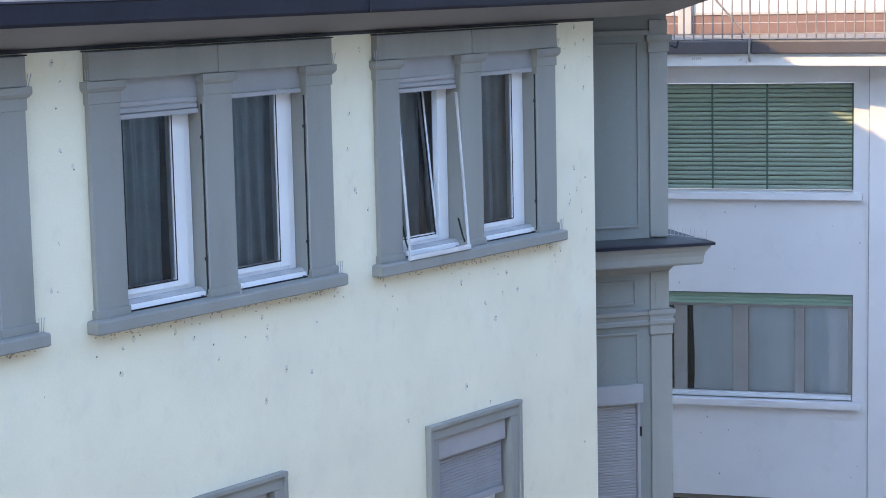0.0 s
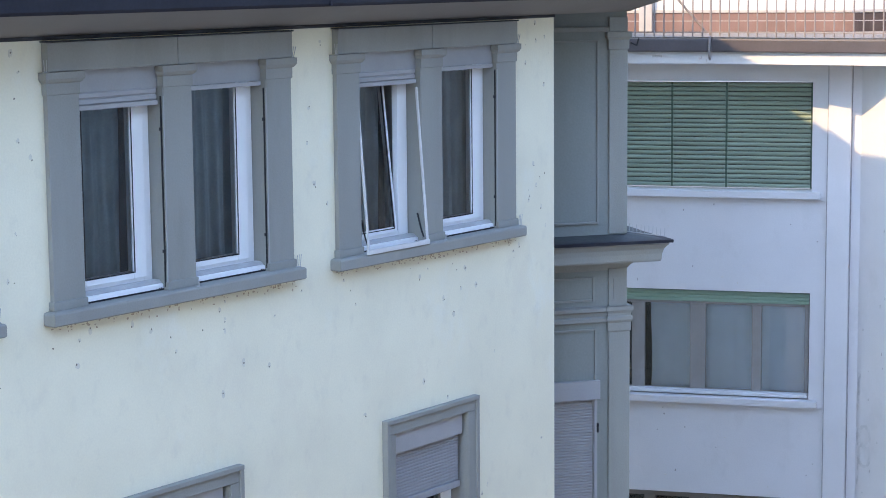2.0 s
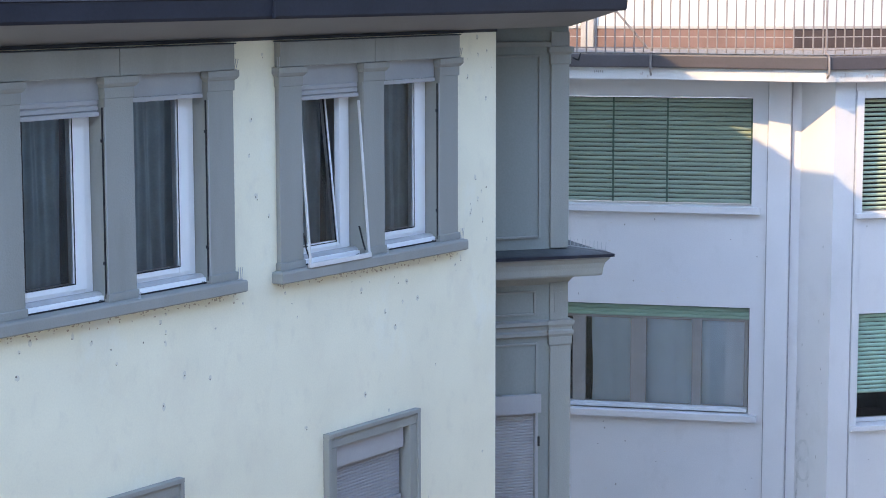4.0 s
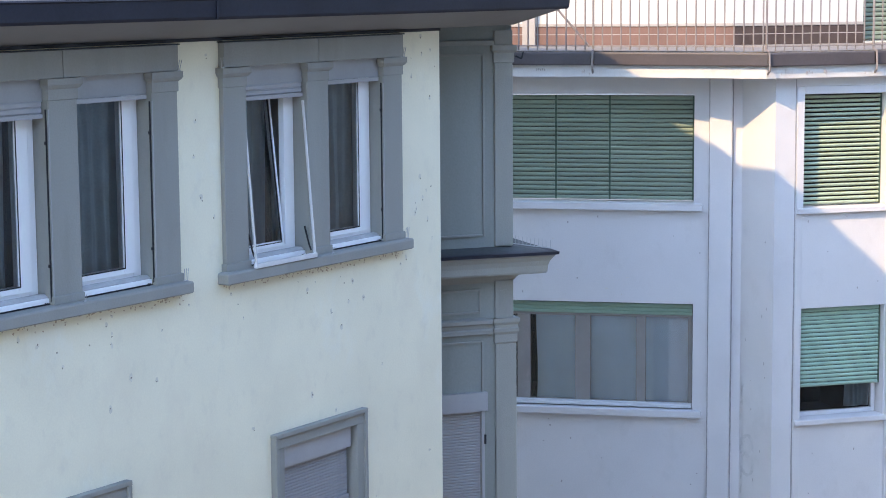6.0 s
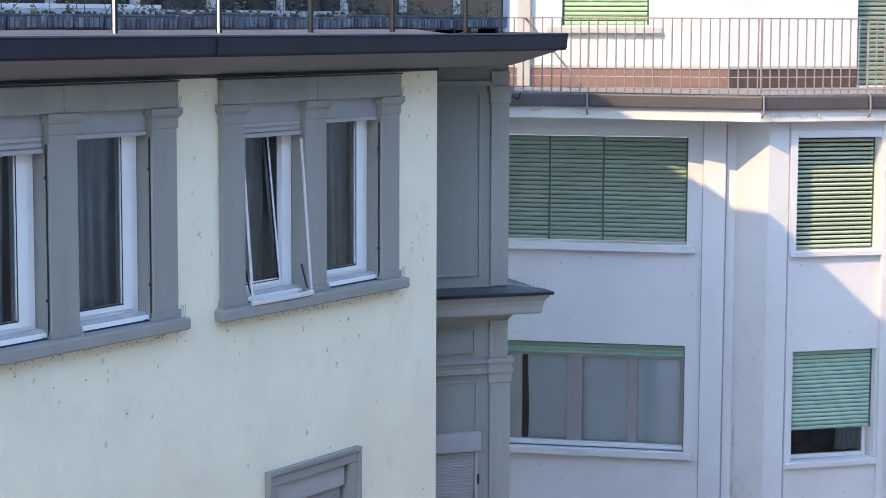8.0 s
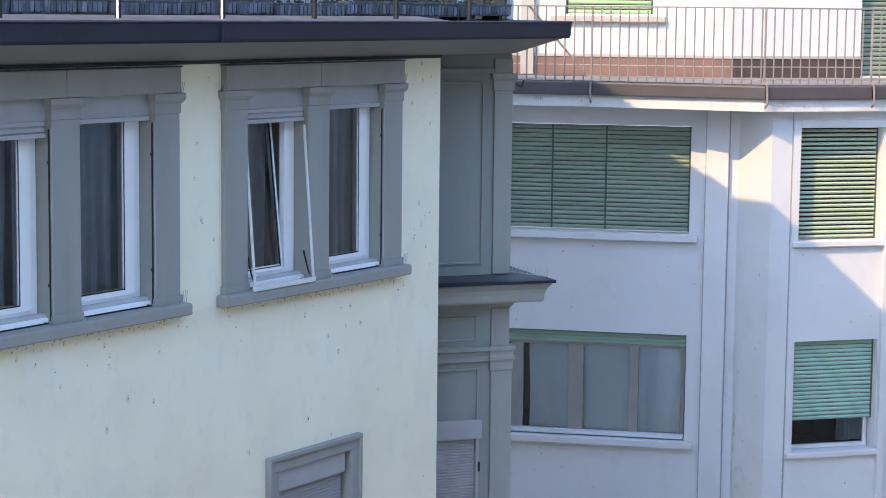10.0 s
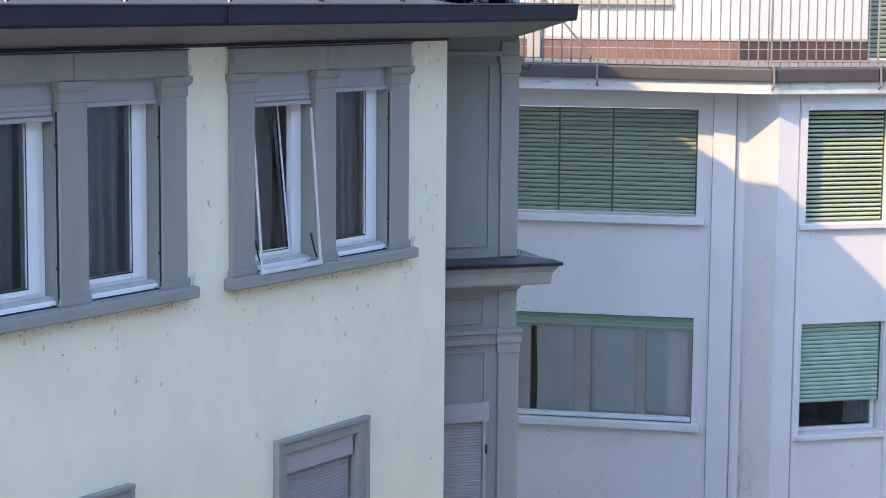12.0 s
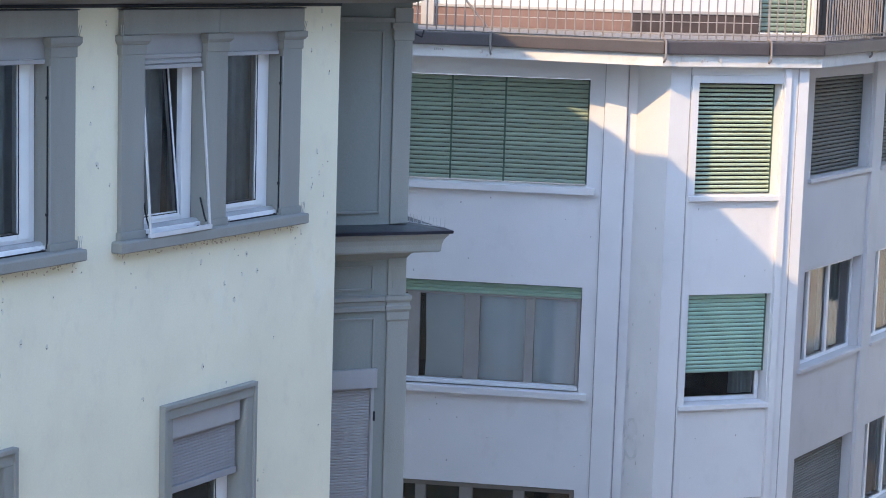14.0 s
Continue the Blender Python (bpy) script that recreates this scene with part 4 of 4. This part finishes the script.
# ---- anti-bird wires ----
def spikes(points, m, label):
    """Thin upright wires on a ledge."""
    s = thing("bird_spike_strip", label, "bird spikes", group="bird spikes on ledges")
    for (x, y, z), (dx, dy, h) in points:
        bm = bmesh.new()
        tube(bm, (x, y, z), (x + dx, y + dy, z + h), 0.0028, m, 5)
        part("wire", bm, STEEL, s)
    bm = bmesh.new()
    xs, ys, zs = [p[0][0] for p in points], [p[0][1] for p in points], [p[0][2] for p in points]
    tube(bm, (xs[0] - 0.01, ys[0], zs[0]), (xs[-1] + 0.01, ys[-1], zs[-1]), 0.004, m, 6)
    part("base_strip", bm, STEEL, s)


for u in UNITS:
    spikes([((u + 2.60 + 0.02 * i, -0.07, 9.735), (0.004 * (i - 1), -0.01, 0.10)) for i in range(3)], M_CREAM, "short steel wires at the end of a grey sill")
    spikes([((u + 2.575 + 0.016 * i, -0.055, 11.428), (0.014 * (i - 1), -0.004, 0.085)) for i in range(4)], M_CREAM, "short steel wires on a grey capital")
    spikes([((u - 0.02 + 0.016 * i, -0.055, 11.428), (0.014 * (i - 1), -0.004, 0.085)) for i in range(3)], M_CREAM, "short steel wires on a grey capital")
    spikes([((u + 1.42 + 0.014 * i, -0.09, 9.733), (0.003 * i, -0.006, 0.05)) for i in range(2)], M_CREAM, "short steel wires at the middle of a grey sill")
spikes([((0.31 + 0.031 * i, 0.05 - 0.03 * i, 9.432 - 0.0035 * i), (random.uniform(-0.01, 0.01), 0, 0.085)) for i in range(11)], M_GREY, "row of steel wires along the cornice corner")

# ---- pits and rust marks in the stucco ----
PIT = material("dark_pit", (0.17, 0.145, 0.115), 0.95, 0.3, 30, 0, 60)
SMEAR = material("faint_grey_smear", (0.66, 0.635, 0.535), 0.95, 0.12, 20, 0, 60)
rnd = random.Random(7)


def blot(bm, u, z, w, h, y=-0.0016, m=EYE4):
    """A shallow uneven blot on the stucco."""
    n = 9
    pts = [(u + w * math.cos(2 * math.pi * i / n) * rnd.uniform(0.6, 1.1), z + h * math.sin(2 * math.pi * i / n) * rnd.uniform(0.6, 1.1)) for i in range(n)]
    front = [bm.verts.new(m @ Vector((a, y, b))) for a, b in pts]
    back_ = [bm.verts.new(m @ Vector((a, y + 0.0045, b))) for a, b in pts]
    bm.faces.new(front)
    for i in range(n):
        bm.faces.new((front[i], back_[i], back_[(i + 1) % n], front[(i + 1) % n]))


pits, smears, rust = bmesh.new(), bmesh.new(), bmesh.new()
spots = []
for u in UNITS:
    for i in range(15):
        spots.append((u + rnd.uniform(-0.1, 2.75), 9.60 - abs(rnd.gauss(0, 0.17)) - 0.02))
    for i in range(9):
        spots.append((u + rnd.choice((-0.12, -0.2, -0.3, -0.42)) + rnd.uniform(-0.05, 0.05), rnd.uniform(9.7, 11.6)))
for i in range(16):
    spots.append((rnd.uniform(-0.52, -0.08), rnd.choice((rnd.uniform(9.6, 10.3), rnd.uniform(10.9, 11.6)))))
for i in range(24):
    spots.append((rnd.uniform(-9, -0.1), rnd.uniform(7.2, 9.3)))
for u, z in spots:
    r = rnd.uniform(0.004, 0.009)
    if not (any(U - 0.1 < u < U + 2.75 and z > 9.62 for U in UNITS) or any(S - 0.05 < u < S + 1.41 and z < 8.26 for S in SMALL)) and u < -0.03:
        blot(pits, u, z, r, r * rnd.uniform(0.8, 1.3))
        if rnd.random() < 0.8:
            blot(smears, u + rnd.uniform(-0.01, 0.01), z + rnd.uniform(-0.02, 0.03), r * rnd.uniform(1.8, 3.2), r * rnd.uniform(2.0, 5.0), -0.0008)
for u in UNITS:
    for i in range(110):
        x = u + rnd.uniform(0.0, 2.68)
        w = rnd.uniform(0.004, 0.016)
        blot(rust, x, 9.62 - abs(rnd.gauss(0, 0.03)), w, rnd.uniform(0.004, 0.012), -0.0015)
RUST = material("brownish_dirt", (0.50, 0.42, 0.32), 0.95, 0.15, 20, 0, 60)
tagged(part("sill_dirt", rust, RUST, house, "brownish dirt under the sills"), kind="stuff")
tagged(part("stucco_pits", pits, PIT, house, "small dark pits in the stucco"), kind="stuff")
tagged(part("stucco_smear", smears, SMEAR, house, "faint grey smears round the pits"), kind="stuff")

# ---- marks on the corner house ----
bm = bmesh.new()
for i in range(5):
    x = -2.20 + 0.028 * i
    z = 10.85 + 0.004 * (i % 2)
    box(bm, (x, -OUT_F + 0.024, z), (x + 0.018, -OUT_F + 0.029, z + 0.03), M_F)
tagged(part("slab_marks", bm, STONE, far, "faint scribbled marks on the slab edge"), kind="stuff")
bm = bmesh.new()
tube(bm, (0.33, -0.03, 11.36), (0.39, -0.05, 11.33), 0.008, M_GREY)
tube(bm, (0.39, -0.05, 11.33), (0.41, -0.05, 11.40), 0.008, M_GREY)
part("wall_hook", bm, IRON, house, "small dark iron hook")

far_pits, far_pale = bmesh.new(), bmesh.new()
for i in range(16):
    blot(far_pits, rnd.uniform(-2.6, 0.1), rnd.choice((rnd.uniform(7.6, 8.8), rnd.uniform(4.6, 5.75))), 0.012, rnd.uniform(0.006, 0.02), m=M_F)
for i in range(14):
    blot(far_pale, rnd.uniform(-2.6, 0.1), rnd.choice((rnd.uniform(7.6, 8.8), rnd.uniform(4.6, 5.75))), rnd.uniform(0.01, 0.03), rnd.uniform(0.006, 0.015), m=M_F)
for i in range(8):
    blot(far_pits, rnd.uniform(0.05, 1.2), rnd.choice((rnd.uniform(7.6, 8.8), rnd.uniform(4.6, 5.75))), 0.01, rnd.uniform(0.006, 0.02), m=M_G)
for i in range(14):
    blot(far_pits, rnd.uniform(0.1, 0.65), rnd.uniform(4.5, 9.0), 0.009, rnd.uniform(0.008, 0.03), m=M_K)
blot(far_pits, 0.22, 5.36, 0.02, 0.025, m=M_K)
MARK = material("dull_render_mark", (0.40, 0.38, 0.38), 0.95, 0.2, 20, 0, 60)
tagged(part("plaster_marks", far_pits, MARK, far, "small dull marks on the wall"), kind="stuff")
tagged(part("plaster_chips", far_pale, SLAB, far, "small pale chips on the wall"), kind="stuff")

# repaired plaster rings on the angled wall
REPAIR = material("dull_repaired_plaster", (0.60, 0.59, 0.60), 0.95, 0.15, 8, 0.2, 60)
bm = bmesh.new()
for cu, cz, ru, rz in ((0.23, 5.49, 0.12, 0.15), (0.22, 5.22, 0.13, 0.16)):
    rings = []
    for i in range(28):
        a = 2 * math.pi * i / 28
        w = 0.022 * rnd.uniform(0.7, 1.5)
        rings.append([bm.verts.new(M_K @ Vector((cu + (ru + d) * math.cos(a), -0.003, cz + (rz + d) * math.sin(a)))) for d in (-w, w)])
    for a, b in zip(rings, rings[1:] + rings[:1]):
        bm.faces.new((a[0], a[1], b[1], b[0]))
tagged(part("repair_rings", bm, REPAIR, far, "faint ring-shaped plaster repairs"), kind="stuff")
bm = bmesh.new()
for i in range(40):
    z = rnd.uniform(4.7, 6.4)
    blot(bm, 0.03 + 0.05 * abs(math.sin(2.2 * z)) + rnd.uniform(-0.01, 0.03), z, rnd.uniform(0.008, 0.03), rnd.uniform(0.02, 0.07), -0.0025, M_K)
tagged(part("plaster_patches", bm, REPAIR, far, "dull patched strip along the wall's inner corner"), kind="stuff")

trails = bmesh.new()
for p in ((-1.39, M_F, OUT_F), (-3.1, M_F, OUT_F)):
    for i in range(9):
        blot(trails, p[0] + rnd.uniform(-0.16, 0.2), 10.85 + rnd.uniform(-0.04, 0.05), rnd.uniform(0.008, 0.03), rnd.uniform(0.01, 0.03), -p[2] + 0.0285, p[1])
for i in range(9):
    blot(trails, rnd.uniform(-0.55, 0.85), 10.86 + rnd.uniform(-0.04, 0.03), rnd.uniform(0.006, 0.022), rnd.uniform(0.012, 0.045), -OUT + 0.0285, M_G)
STAIN = material("rust_stained_paint", (0.57, 0.50, 0.46), 0.95, 0.2, 20, 0, 60)
tagged(part("rust_trails", trails, STAIN, far, "rusty trails and chips on the slab edge"), kind="stuff")
